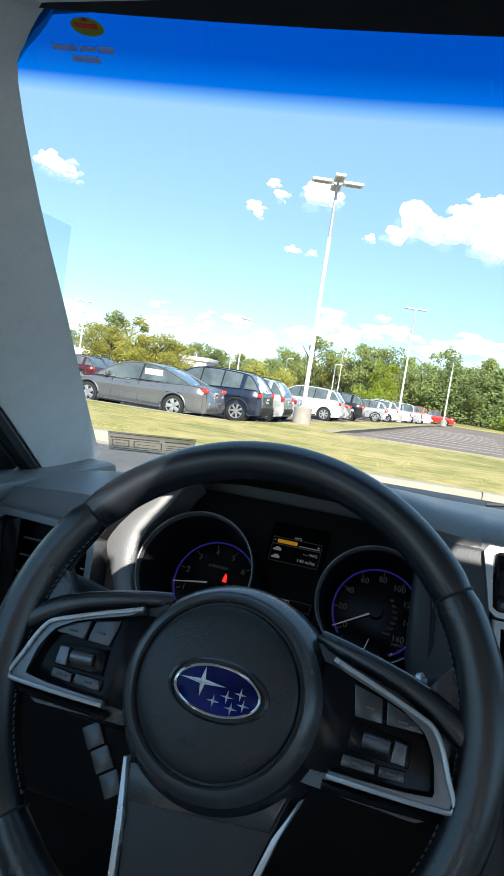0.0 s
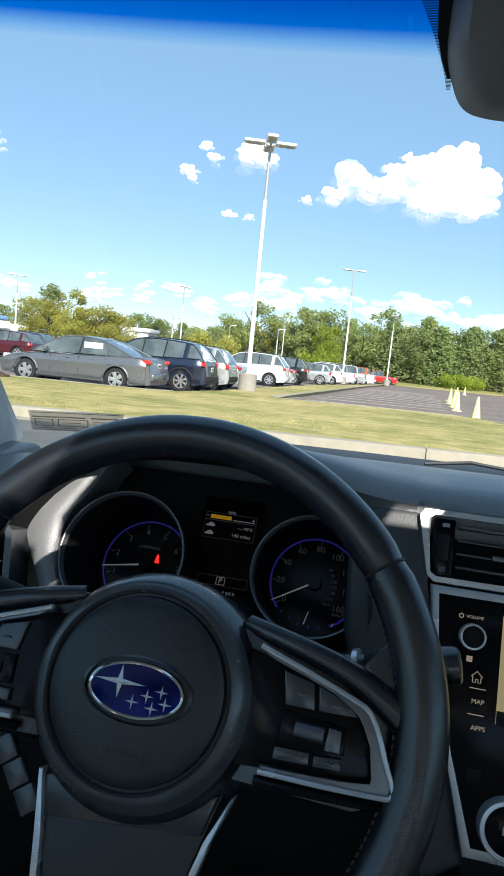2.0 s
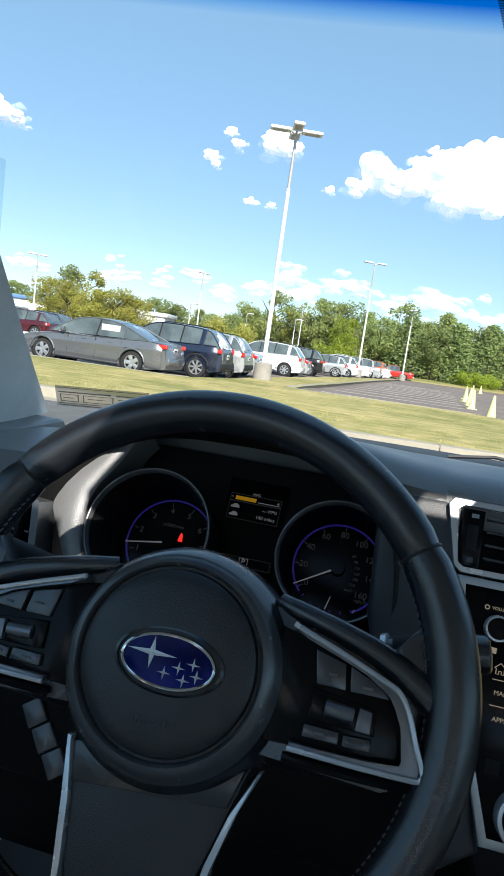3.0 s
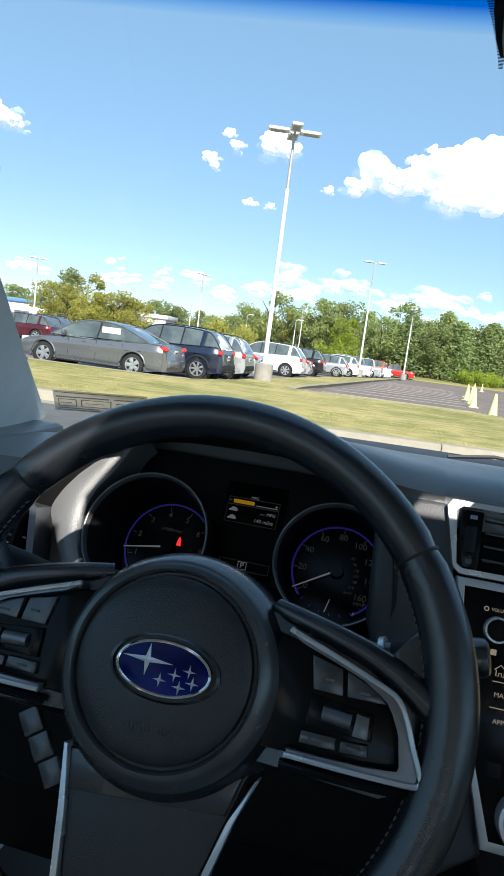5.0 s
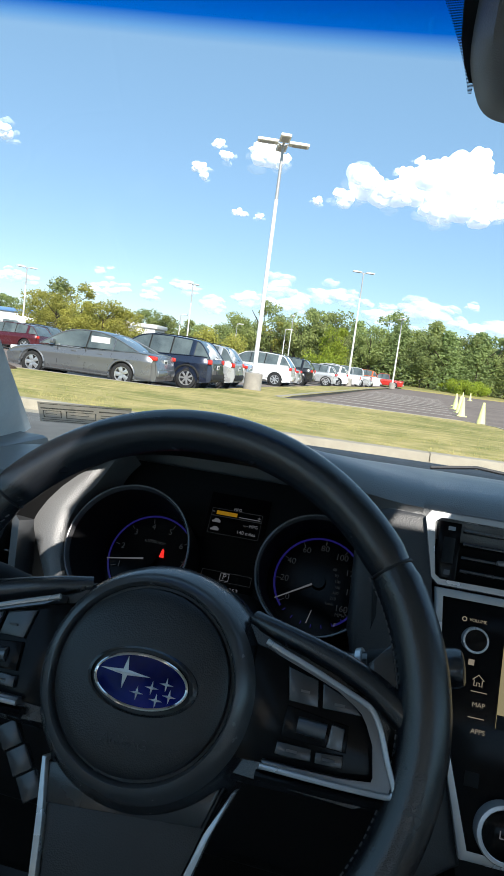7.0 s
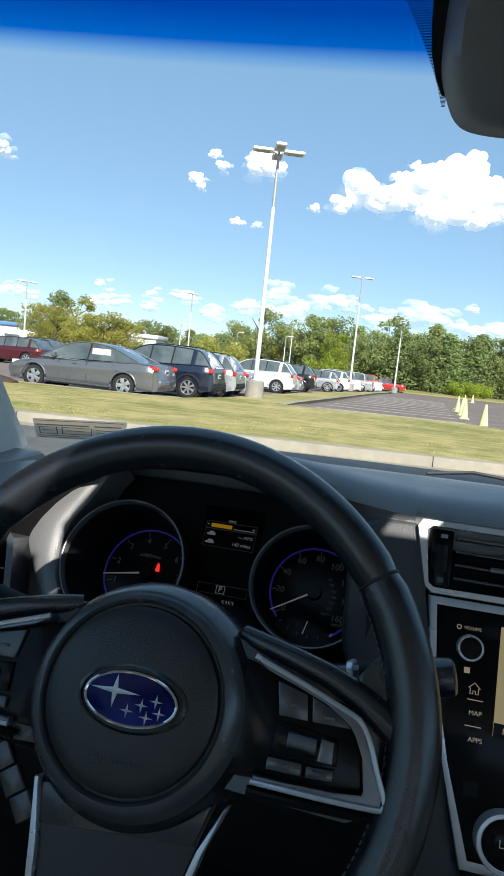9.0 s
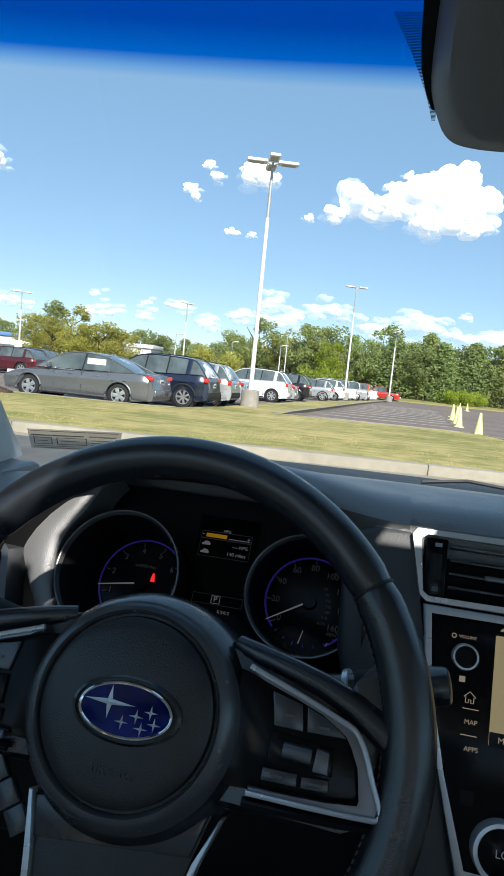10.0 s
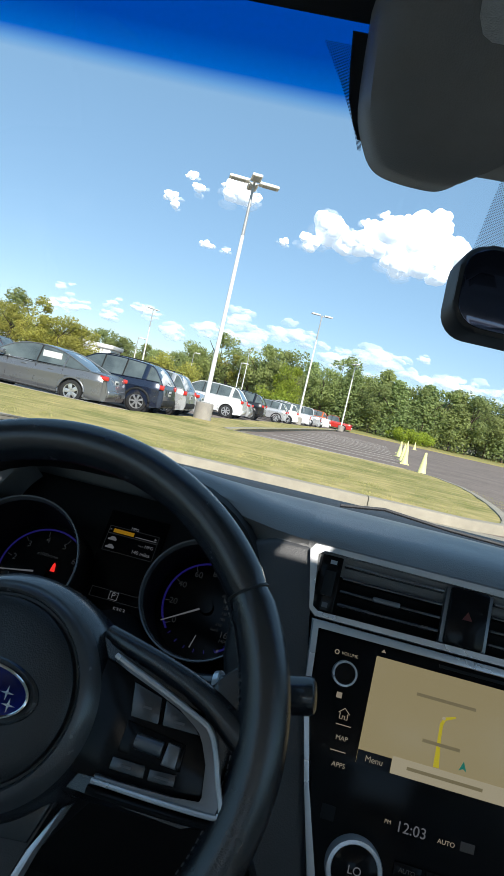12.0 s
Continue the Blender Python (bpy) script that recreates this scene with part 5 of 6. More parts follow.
def lamp_post(x, y, height, heads, turn=0.0, base=True, r=0.085):
    t = thing("street_lamp", "tall white car park lamp post with flat lamp heads", "street lamp", pose(x, y, land(y) + (0.14 if base else 0), 0, 0, turn), group="car park lamps")
    z0 = 0.0
    if base:
        part("base", lathe([(0.0, 0.62), (0.30, 0.62), (0.33, 0.59), (0.34, 0.0)], 28), M_BASE, t, "round concrete base")
        part("base_plate", box(0, 0, 0.64, 0.36, 0.36, 0.04, 0.01), M_POLE_GREY, t)
        z0 = 0.62
    split = z0 + (height - z0) * 0.76
    part("pole", tube([(0, 0, z0), (0, 0, split)], lambda u: r - 0.018 * u, 14), M_POLE, t)
    part("upper_pole", tube([(0, 0, split), (0, 0, height)], lambda u: r * 0.72 - 0.015 * u, 12), M_POLE_GREY, t)
    for a in heads:
        ca, sa = math.cos(radians(a)), math.sin(radians(a))
        h = part("lamp_head", box(0.56, 0, 0, 0.74, 0.38, 0.11, 0.04, 2, m=Matrix.Translation((0, 0, height - 0.02)) @ Matrix.Rotation(radians(a), 4, "Z")), M_POLE, t, "flat white lamp head")
        part("arm", tube([(0.0, 0.0, height - 0.22), (0.14 * ca, 0.14 * sa, height - 0.06), (0.3 * ca, 0.3 * sa, height - 0.02)], 0.035, 8), M_POLE_GREY, h)
        part("lens", box(0.58, 0, -0.058, 0.52, 0.26, 0.02, 0.004, m=Matrix.Translation((0, 0, height - 0.02)) @ Matrix.Rotation(radians(a), 4, "Z")), M_POLE_GREY, h)
    return t


def traffic_cone(x, y, h=0.82):
    t = thing("traffic_cone", "yellow plastic traffic cone on the asphalt", "traffic cone", pose(x, y, land(y), 0, 0, 20 * x), group="row of cones")
    part("foot", box(0, 0, 0.02, 0.40, 0.40, 0.04, 0.012), M_CONE, t)
    part("body", lathe([(0.165, 0.03), (0.15, 0.06), (0.035, h), (0.022, h + 0.01), (0.0, h + 0.01)], 24), M_CONE, t)


# ---- parked cars ----
def paint(name, c, metal=0.0):
    return material(name, c, 0.28, metal=metal, vary=0.04, scale=3, coat=0.8, rough_vary=0.04)


M_CARGLASS = material("dark_car_glass", (0.12, 0.145, 0.14), 0.04, vary=0.5, scale=2, spec=1.0, rough_vary=0.02, coat=0.5)
M_TYRE = material("tyre_rubber", (0.02, 0.02, 0.02), 0.85, vary=0.2, scale=20)
M_ALLOY = material("alloy_rim", (0.6, 0.6, 0.6), 0.35, metal=0.8, vary=0.06, scale=20)
M_TAIL = material("red_tail_lamp", (0.55, 0.03, 0.02), 0.15, vary=0.15, scale=12, coat=0.8)
M_HEAD = material("clear_lamp", (0.7, 0.7, 0.68), 0.12, vary=0.1, scale=12, coat=0.8)
M_UNDER = material("under_body", (0.012, 0.012, 0.012), 0.8, vary=0.2, scale=10)
M_PLATE = material("plate_white", (0.62, 0.62, 0.6), 0.5, vary=0.05, scale=30)


def car(m, kind, mat, label, L=4.6, W=1.82, H=1.47, wheel_r=0.33, dark_trim=False, sheet=False):
    """A parked car; x runs from the tail (0) to the nose (L), y across, z up."""
    t = thing("parked_car", label, "car", m, group="parked cars")
    r0 = 0.215 if kind != "suv" else 0.185
    wb0, wb1 = r0 * L, (r0 + 0.585) * L
    gc = 0.19 if kind == "sedan" else 0.24
    if kind == "sedan":
        top = [(0.0, 0.55), (0.012, 0.80), (0.03, 0.98), (0.07, 1.03), (0.14, 1.035), (0.27, 1.0), (0.50, 0.95), (0.70, 0.92), (0.78, 0.88), (0.90, 0.79), (0.97, 0.67), (0.995, 0.55)]
        gh = [(0.115, 1.01), (0.20, 1.18), (0.29, 1.355), (0.37, 1.44), (0.46, 1.47), (0.55, 1.44), (0.63, 1.32), (0.71, 1.09), (0.76, 0.93)]
    elif kind == "truck":
        top = [(0.0, 0.60), (0.003, 1.08), (0.02, 1.12), (0.30, 1.12), (0.42, 1.13), (0.72, 1.12), (0.80, 1.10), (0.95, 1.02), (0.985, 0.9), (1.0, 0.60)]
        gh = [(0.345, 1.11), (0.36, 1.60), (0.385, 1.80), (0.45, 1.86), (0.55, 1.86), (0.62, 1.80), (0.68, 1.5), (0.735, 1.11)]
    else:
        top = [(0.0, 0.55), (0.008, 0.85), (0.03, 1.12), (0.10, 1.16), (0.30, 1.13), (0.50, 1.10), (0.68, 1.06), (0.76, 1.01), (0.90, 0.92), (0.965, 0.80), (0.995, 0.55)]
        gh = [(0.018, 1.06), (0.06, 1.32), (0.105, 1.55), (0.16, 1.63), (0.30, 1.675), (0.44, 1.68), (0.55, 1.62), (0.635, 1.42), (0.70, 1.18), (0.74, 1.02)]
    zs = H / max(z for _, z in gh)
    top = smooth_line([(x * L, z * (0.94 * zs + 0.06)) for x, z in top], 4)
    gh = smooth_line([(x * L, z * zs) for x, z in gh], 4)
    def half(x):
        u = x / L
        return W / 2 * (1 - 0.16 * max(0, 1 - u / 0.10) ** 2 - 0.22 * max(0, (u - 0.84) / 0.16) ** 2)
    # body side outline with wheel arches
    def arch(cx):
        R = wheel_r + 0.055
        a0 = math.degrees(math.asin((gc - wheel_r) / R))
        return arc(cx, wheel_r, R, a0, 180 - a0, 13)
    bottom = [(L * 0.97, gc + 0.03)] + arch(wb1) + arch(wb0) + [(0.05, gc + 0.06)]
    side = top + bottom
    bm = bmesh.new()
    layers = []
    for f, dz in ((1.0, 0.0), (0.985, 0.012), (0.93, 0.03), (0.6, 0.045), (0.0, 0.05)):
        for sgn in ((1, -1) if f else (1,)):
            layers.append((sgn * f, dz, [bm.verts.new((x, sgn * f * half(x) * (1 if f < 1 else 1) - sgn * (0.035 if z > 0.86 and f == 1.0 else 0) - sgn * (0.03 if z < 0.4 and f == 1.0 else 0),
                                                       z + (dz if k < len(top) else 0) - 0.05 * (k < len(top)))) for k, (x, z) in enumerate(side)]))
    layers.sort(key=lambda q: -q[0])
    for (fa, _, A), (fb, _, B) in zip(layers, layers[1:]):
        for k in range(len(side)):
            j = (k + 1) % len(side)
            bm.faces.new((A[k], A[j], B[j], B[k]))
    bm.faces.new(layers[0][2])
    bm.faces.new(layers[-1][2][::-1])
    bmesh.ops.triangulate(bm, faces=[f for f in bm.faces if len(f.verts) > 4])
    bmesh.ops.recalc_face_normals(bm, faces=bm.faces[:])
    body = part("body", bm, mat, t)
    # pressed side panels, with arches cut out and a rolled lip round each
    tx, tz = [p[0] for p in top], [p[1] for p in top]
    for s in (1, -1):
        own = bmesh.new()
        grid = []
        for i in range(57):
            x = L * (0.035 + 0.925 * i / 56)
            hi, lo = float(np.interp(x, tx, tz)) - 0.055, gc + 0.05
            grid.append([own.verts.new((x, s * (half(x) + o), lo + (hi - lo) * k)) for k, o in
                         ((0.0, -0.05), (0.10, -0.012), (0.22, 0.004), (0.38, -0.004), (0.55, 0.008), (0.70, 0.020), (0.76, 0.022), (0.80, 0.010), (0.90, -0.004), (1.0, -0.045))])
        for A, B in zip(grid, grid[1:]):
            for k in range(9):
                c = (A[k].co + B[k + 1].co) / 2
                if min(math.hypot(c.x - wb0, c.z - wheel_r), math.hypot(c.x - wb1, c.z - wheel_r)) > wheel_r + 0.085:
                    own.faces.new((A[k], B[k], B[k + 1], A[k + 1]) if s > 0 else (A[k], A[k + 1], B[k + 1], B[k]))
        bmesh.ops.delete(own, geom=[v for v in own.verts if not v.link_faces], context="VERTS")
        part("side_panel", own, mat, t)
        for cx in (wb0, wb1):
            part("arch_lip", tube([(x, s * (half(x) - 0.004), z) for x, z in arc(cx, wheel_r, wheel_r + 0.072, -12, 192, 19)], 0.042 if dark_trim else 0.034, 8), M_UNDER if dark_trim else mat, t)
    # glass house with painted roof and pillars
    def ghouse(shrink, lo, hi, grow=0.0):
        own = bmesh.new()
        rows = []
        zmax, zmin = max(z for _, z in gh), min(z for _, z in gh)
        for f in (1.0, 0.97, 0.85, 0.0, -0.85, -0.97, -1.0):
            row = []
            for x, z in gh:
                tum = (z - zmin) / (zmax - zmin)
                hw = (half(min(max(x, 0.1 * L), 0.8 * L)) - 0.055 - 0.17 * tum + grow) * (1 - shrink)
                row.append(own.verts.new((x, f * hw, z - 0.02 * (abs(f) > 0.96) * tum + (0.015 if f == 0 else 0) * tum)))
            rows.append(row)
        keep = [i for i, (x, z) in enumerate(gh) if lo <= (z - zmin) / (zmax - zmin) <= hi]
        for A, B in zip(rows, rows[1:]):
            for i in range(len(gh) - 1):
                if i in keep and i + 1 in keep:
                    own.faces.new((A[i], B[i], B[i + 1], A[i + 1]))
        return own, rows
    own, rows = ghouse(0.0, -1, 2)
    own.faces.new(rows[0])
    own.faces.new(rows[-1][::-1])
    bmesh.ops.recalc_face_normals(own, faces=own.faces[:])
    part("glasshouse", own, M_CARGLASS, t, "dark reflecting windows")
    own, rows = ghouse(0.0, 0.86, 2, 0.006)
    for v in own.verts:
        v.co.z += 0.006
    bmesh.ops.delete(own, geom=[v for v in own.verts if not v.link_faces], context="VERTS")
    part("roof", own, mat, t)
    zmax, zmin = max(z for _, z in gh), min(z for _, z in gh)
    def hw_at(x, z):
        return half(min(max(x, 0.1 * L), 0.8 * L)) - 0.055 - 0.17 * (z - zmin) / (zmax - zmin) + 0.004
    for s in (1, -1):
        for rail, w in ((gh, 0.022),):
            part("window_rail", tube([(x, s * (hw_at(x, z) - 0.004), z - 0.010) for x, z in rail], 0.020, 6), mat, t)
        # pillars between the side windows
        mids = ((0.46, 0.012), (0.29, 0.016)) if kind == "sedan" else (((0.55, 0.012),) if kind == "truck" else ((0.50, 0.012), (0.33, 0.014), (0.17, 0.05)))
        for u, w in mids:
            xx = u * L
            zt = float(np.interp(xx, [p[0] for p in gh], [p[1] for p in gh])) - 0.03
            part("pillar", tube([(xx, s * (hw_at(xx, zmin + 0.02)), zmin + 0.0), (xx - 0.06, s * hw_at(xx - 0.06, zt), zt)], w * 2.2, 6, squash=0.35), M_UNDER if w < 0.015 else mat, t)
        part("sill_trim", tube([(wb0 + wheel_r + 0.1, s * (W / 2 - 0.03), gc + 0.03), (wb1 - wheel_r - 0.1, s * (W / 2 - 0.03), gc + 0.03)], 0.045 if dark_trim else 0.025, 6), M_UNDER, t)
        part("belt_trim", tube([(0.16 * L + 0.1, s * (W / 2 - 0.052), zmin + 0.005 + (0.0 if kind != "sedan" else -0.03)), (0.70 * L, s * (W / 2 - 0.05), zmin + 0.005)], 0.010, 6), M_ALLOY, t)
        for u in ((0.53, 0.36) if kind != "truck" else (0.6,)):
            part("door_handle", box(u * L, s * (W / 2 + 0.002), 0.83 * zs, 0.16, 0.03, 0.035, 0.01), mat, t)
        for u in ((0.635, 0.455, 0.285) if kind != "truck" else (0.66, 0.47, 0.36)):
            part("door_gap", box(u * L, s * (W / 2 - 0.004), 0.62 * zs, 0.012, 0.012, 0.56), M_UNDER, t)
        mirror_m = part("wing_mirror", box(0.665 * L, s * (W / 2 + 0.06), zmin + 0.10, 0.12, 0.18, 0.13, 0.03, 2), mat, t)
        zt = 0.78 if kind == "sedan" else 0.98
        if kind == "truck":
            part("tail_lamp", box(0.02, s * (W / 2 - 0.10), 0.90, 0.05, 0.12, 0.34, 0.012), M_TAIL, t, "red tail lamp")
        elif kind == "sedan":
            part("tail_lamp", box(0.19, s * (half(0.19) - 0.050), 0.90, 0.34, 0.11, 0.13, 0.04, 3), M_TAIL, t, "red tail lamp")
        else:
            part("tail_lamp", box(0.14, s * (half(0.14) - 0.060), 0.97 * zs / 1.0, 0.24, 0.12, 0.17, 0.04, 3), M_TAIL, t, "red tail lamp")
        part("head_lamp", box(0.935 * L, s * (W / 2 - 0.19), 0.70 * zs, 0.26, 0.20, 0.12, 0.03, 2), M_HEAD, t, "clear head lamp")
        part("arch_liner", tube([(wb0, s * (W / 2 - 0.10), wheel_r), (wb0, s * (W / 2 - 0.45), wheel_r)], wheel_r + 0.07, 20), M_UNDER, t)
        part("arch_liner", tube([(wb1, s * (W / 2 - 0.10), wheel_r), (wb1, s * (W / 2 - 0.45), wheel_r)], wheel_r + 0.07, 20), M_UNDER, t)
        for cx in (wb0, wb1):
            turn = Matrix.Translation((cx, s * (W / 2 - 0.015), wheel_r)) @ Matrix.Rotation(radians(-90 * s), 4, "X")
            r = wheel_r
            bm = lathe([(r * 0.62, -0.20), (r * 0.93, -0.20), (r, -0.17), (r, -0.04), (r * 0.95, -0.01), (r * 0.68, 0.0), (r * 0.66, -0.03)], 32)
            bmesh.ops.transform(bm, matrix=turn, verts=bm.verts[:])
            w = part("wheel", bm, M_TYRE, t, "black tyre")
            bm = bmesh.new()
            lathe([(r * 0.66, -0.05), (r * 0.68, -0.01), (r * 0.62, -0.012), (r * 0.60, -0.06)], 28, bm=bm)
            lathe([(0.0, -0.02), (r * 0.13, -0.02), (r * 0.15, -0.06)], 16, bm=bm)
            bmesh.ops.transform(bm, matrix=turn, verts=bm.verts[:])
            rim = part("rim", bm, M_ALLOY, w, "silver alloy rim")
            for k in range(5 if kind == "sedan" else 7):
                a = k * 2 * math.pi / (5 if kind == "sedan" else 7)
                ww = 0.2 if kind == "sedan" else 0.1
                bm = prism([(0.08 * r, -ww * r * 0.7), (0.63 * r, -ww * r), (0.63 * r, ww * r), (0.08 * r, ww * r * 0.7)], -0.05, -0.022, 0.004)
                bmesh.ops.transform(bm, matrix=turn @ Matrix.Rotation(a, 4, "Z"), verts=bm.verts[:])
                part("spoke", bm, M_ALLOY, w)
            bm = lathe([(0.0, -0.07), (r * 0.6, -0.07)], 20)
            bmesh.ops.transform(bm, matrix=turn, verts=bm.verts[:])
            part("brake_disc", bm, M_UNDER, w)
    part("underbody", box(L * 0.5, 0, gc + 0.12, L * 0.9, W * 0.8, 0.16, 0.03), M_UNDER, t)
    if kind == "truck":
        part("rear_bumper", box(-0.04, 0, 0.52, 0.16, W * 0.9, 0.2, 0.04, 2), M_ALLOY, t, "chrome step bumper")
        part("tail_gate", box(0.0, 0, 0.84, 0.03, W * 0.76, 0.46, 0.012), mat, t)
    else:
        part("rear_bumper", box(0.06, 0, 0.47, 0.2, W * 0.80, 0.22, 0.06, 2), M_UNDER if dark_trim else mat, t)
    part("front_bumper", box(L * 0.975, 0, 0.42, 0.12, W * 0.66, 0.22, 0.04, 2), mat, t)
    px_ = {"sedan": 0.055, "suv": 0.01, "truck": -0.125}[kind]
    pl = part("number_plate", box(px_, 0, 0.80 if kind != "truck" else 0.52, 0.012, 0.31, 0.155, 0.004), M_PLATE, t, "white plate")
    part("plate_bar", box(px_ - 0.008, 0, 0.80 if kind != "truck" else 0.52, 0.004, 0.22, 0.05), M_BAR, pl)
    if kind == "suv":
        part("rear_wiper", tube([(0.05, 0.0, 1.10), (0.075, 0.25, 1.15)], 0.01, 6), M_UNDER, t)
        for s in (1, -1):
            part("roof_rail", tube([(0.16 * L, s * 0.60, H - 0.01), (0.20 * L, s * 0.60, H + 0.035), (0.45 * L, s * 0.60, H + 0.035), (0.52 * L, s * 0.60, H - 0.03)], 0.016, 6), M_UNDER, t)
    if sheet:
        part("window_sheet", box(0.375 * L, hw_at(0.37 * L, 1.2) * 1.0 + 0.006, 1.19, 0.58, 0.010, 0.26, m=None), M_PLATE, t, "white paper sheet in the window")
    return t


P_GREY = paint("grey_metallic_paint", (0.17, 0.178, 0.19), 0.45)
P_NAVY = paint("navy_paint", (0.016, 0.024, 0.05), 0.3)
P_WHITE = paint("white_paint", (0.75, 0.75, 0.74))
P_SILVER = paint("silver_paint", (0.48, 0.49, 0.50), 0.4)
P_MAROON = paint("maroon_paint", (0.085, 0.010, 0.016), 0.2)
P_RED = paint("red_paint", (0.5, 0.025, 0.015))
P_BLACK = paint("black_paint", (0.012, 0.012, 0.014), 0.2)
P_ORANGE = paint("orange_paint", (0.6, 0.12, 0.02))

ROW = Vector((0.27, 0.963, 0))


def parked(px, py, kind, mat, label, turn=172.0, **kw):
    """px, py: the middle of the tail on the ground."""
    return car(pose(px, py, land(py), 0, 0, turn), kind, mat, label, **kw)


outside_ground()
lamp_post(0.0, 25.4, 8.80, (0, 90, 180, 270), 8)
lamp_post(6.05, 57.4, 9.5, (0, 180), 10)
lamp_post(12.28, 74.2, 7.6, (90, 270), 8)
lamp_post(-24.9, 63.0, 7.2, (0, 180), 40, False)
lamp_post(-10.7, 73.0, 8.6, (0, 180), 60, False)
lamp_post(0.3, 89.0, 7.8, (90,), 0, False, 0.07)
lamp_post(-0.3, 81.0, 5.5, (20,), 0, False, 0.07)
lamp_post(-12.2, 76.0, 5.4, (20,), 0, False, 0.07)
lamp_post(-7.6, 96.0, 6.2, (20,), 0, False, 0.07)
for x, y in ((7.55, 22.3), (8.75, 29.5), (9.5, 33.0), (10.4, 37.5), (11.8, 43.3), (17.2, 63.0), (20.0, 71.0)):
    traffic_cone(x, y)
parked(-2.30, 20.55, "sedan", P_GREY, "grey metallic saloon car parked beside the lawn", L=4.86, W=1.83, sheet=True)
parked(-1.10, 23.45, "suv", P_NAVY, "dark navy sport utility car with black arches", L=4.55, W=1.84, H=1.68, wheel_r=0.36, dark_trim=True)
parked(-0.62, 26.45, "suv", P_SILVER, "silver-white small sport utility car with dark bumper", L=4.3, W=1.8, H=1.62, wheel_r=0.35, dark_trim=True)
parked(-0.35, 29.4, "sedan", P_SILVER, "silver saloon car half hidden by a lamp post", L=4.7, W=1.8)
parked(1.45, 37.6, "suv", P_WHITE, "white sport utility car with roof rails", L=4.8, W=1.88, H=1.74, wheel_r=0.36)
parked(1.85, 40.7, "sedan", P_SILVER, "silver saloon car between two larger cars", L=4.7, W=1.8)
parked(2.8, 45.2, "suv", P_BLACK, "black sport utility car with red tail lamps", L=4.8, W=1.9, H=1.76, wheel_r=0.37)
parked(4.8, 52.2, "suv", P_SILVER, "silver hatchback with dark bumper", L=4.3, W=1.8, H=1.6, dark_trim=True)
parked(6.1, 57.5, "suv", P_WHITE, "white sport utility car in the row", L=4.7, W=1.9, H=1.75, wheel_r=0.36)
parked(7.7, 63.2, "truck", P_WHITE, "white pickup truck in the row", L=5.6, W=2.0, H=1.9, wheel_r=0.4)
parked(9.2, 67.5, "truck", P_SILVER, "silver pickup truck in the row", L=5.6, W=2.0, H=1.9, wheel_r=0.4)
parked(10.7, 72.0, "truck", P_WHITE, "white pickup truck in the row", L=5.6, W=2.0, H=1.9, wheel_r=0.4)
parked(11.4, 80.0, "suv", P_ORANGE, "orange-red car behind the pickups", L=4.6, W=1.85, H=1.9, wheel_r=0.36)
parked(16.5, 93.0, "truck", P_RED, "red pickup truck at the row's end", L=5.4, W=1.95, H=1.8, wheel_r=0.38)
parked(-13.6, 40.2, "suv", P_MAROON, "maroon sport utility car parked beyond the saloon", L=4.9, W=1.95, H=1.62, wheel_r=0.38)
parked(-14.3, 44.2, "suv", P_NAVY, "dark blue sport utility car behind the maroon one", L=4.7, W=1.9, H=1.72, wheel_r=0.36)
parked(-15.2, 50.5, "sedan", P_SILVER, "silver saloon car behind the grey saloon", L=4.6, W=1.8)
parked(-19.5, 47.5, "suv", P_WHITE, "white car far off in the park", L=4.7, W=1.9, H=1.7)
parked(48.5, 112.0, "suv", P_BLACK, "black car far off on the drive", L=4.6, W=1.85, H=1.6, turn=100)


# ---- buildings, trees ----
def far_building(x, y, w, d, h, label, roof):
    t = thing("building", label, "building", pose(x, y, land(y)), group="low buildings")
    part("wall", box(0, 0, h / 2, w, d, h, 0.05), material("white_cladding", (0.72, 0.72, 0.70), 0.7, vary=0.06, scale=1), t)
    part("roof", box(0, 0, h + 0.25, w + 0.6, d + 0.6, 0.5, 0.08), roof, t)
    for i in range(int(w / 4)):
        win = part("window", box(-w / 2 + 2.2 + i * 4, -d / 2 - 0.02, h * 0.55, 2.0, 0.08, h * 0.3, 0.02), M_CARGLASS, t)


far_building(-46, 92, 26, 10, 3.6, "low white building with a blue roof edge", material("blue_roof", (0.10, 0.22, 0.42), 0.5, vary=0.1, scale=1))
far_building(-19.0, 86, 5.0, 6, 3.6, "small white flat building among trees", material("white_roof", (0.7, 0.7, 0.68), 0.6, vary=0.1, scale=1))


def leaf_material(name, a, b):
    m = material(name, a, 0.75, second=b, scale=0.9, per_object=0.18, spec=0.25)
    n, l = m.node_tree.nodes, m.node_tree.links
    bs, geo, hsv = n["Principled BSDF"], n.new("ShaderNodeNewGeometry"), n.new("ShaderNodeHueSaturation")
    rr = n.new("ShaderNodeMapRange")
    rr.inputs["To Min"].default_value, rr.inputs["To Max"].default_value = 0.95, 1.4
    l.new(geo.outputs["Random Per Island"], rr.inputs["Value"])
    l.new(rr.outputs[0], hsv.inputs["Value"])
    src = bs.inputs["Base Color"].links[0].from_socket
    l.new(src, hsv.inputs["Color"])
    l.new(hsv.outputs[0], bs.inputs["Base Color"])
    # light shines through the leaves
    tl, mx = n.new("ShaderNodeBsdfTranslucent"), n.new("ShaderNodeMixShader")
    mx.inputs[0].default_value = 0.5
    l.new(hsv.outputs[0], tl.inputs["Color"])
    l.new(bs.outputs[0], mx.inputs[1])
    l.new(tl.outputs[0], mx.inputs[2])
    l.new(mx.outputs[0], n["Material Output"].inputs["Surface"])
    return m


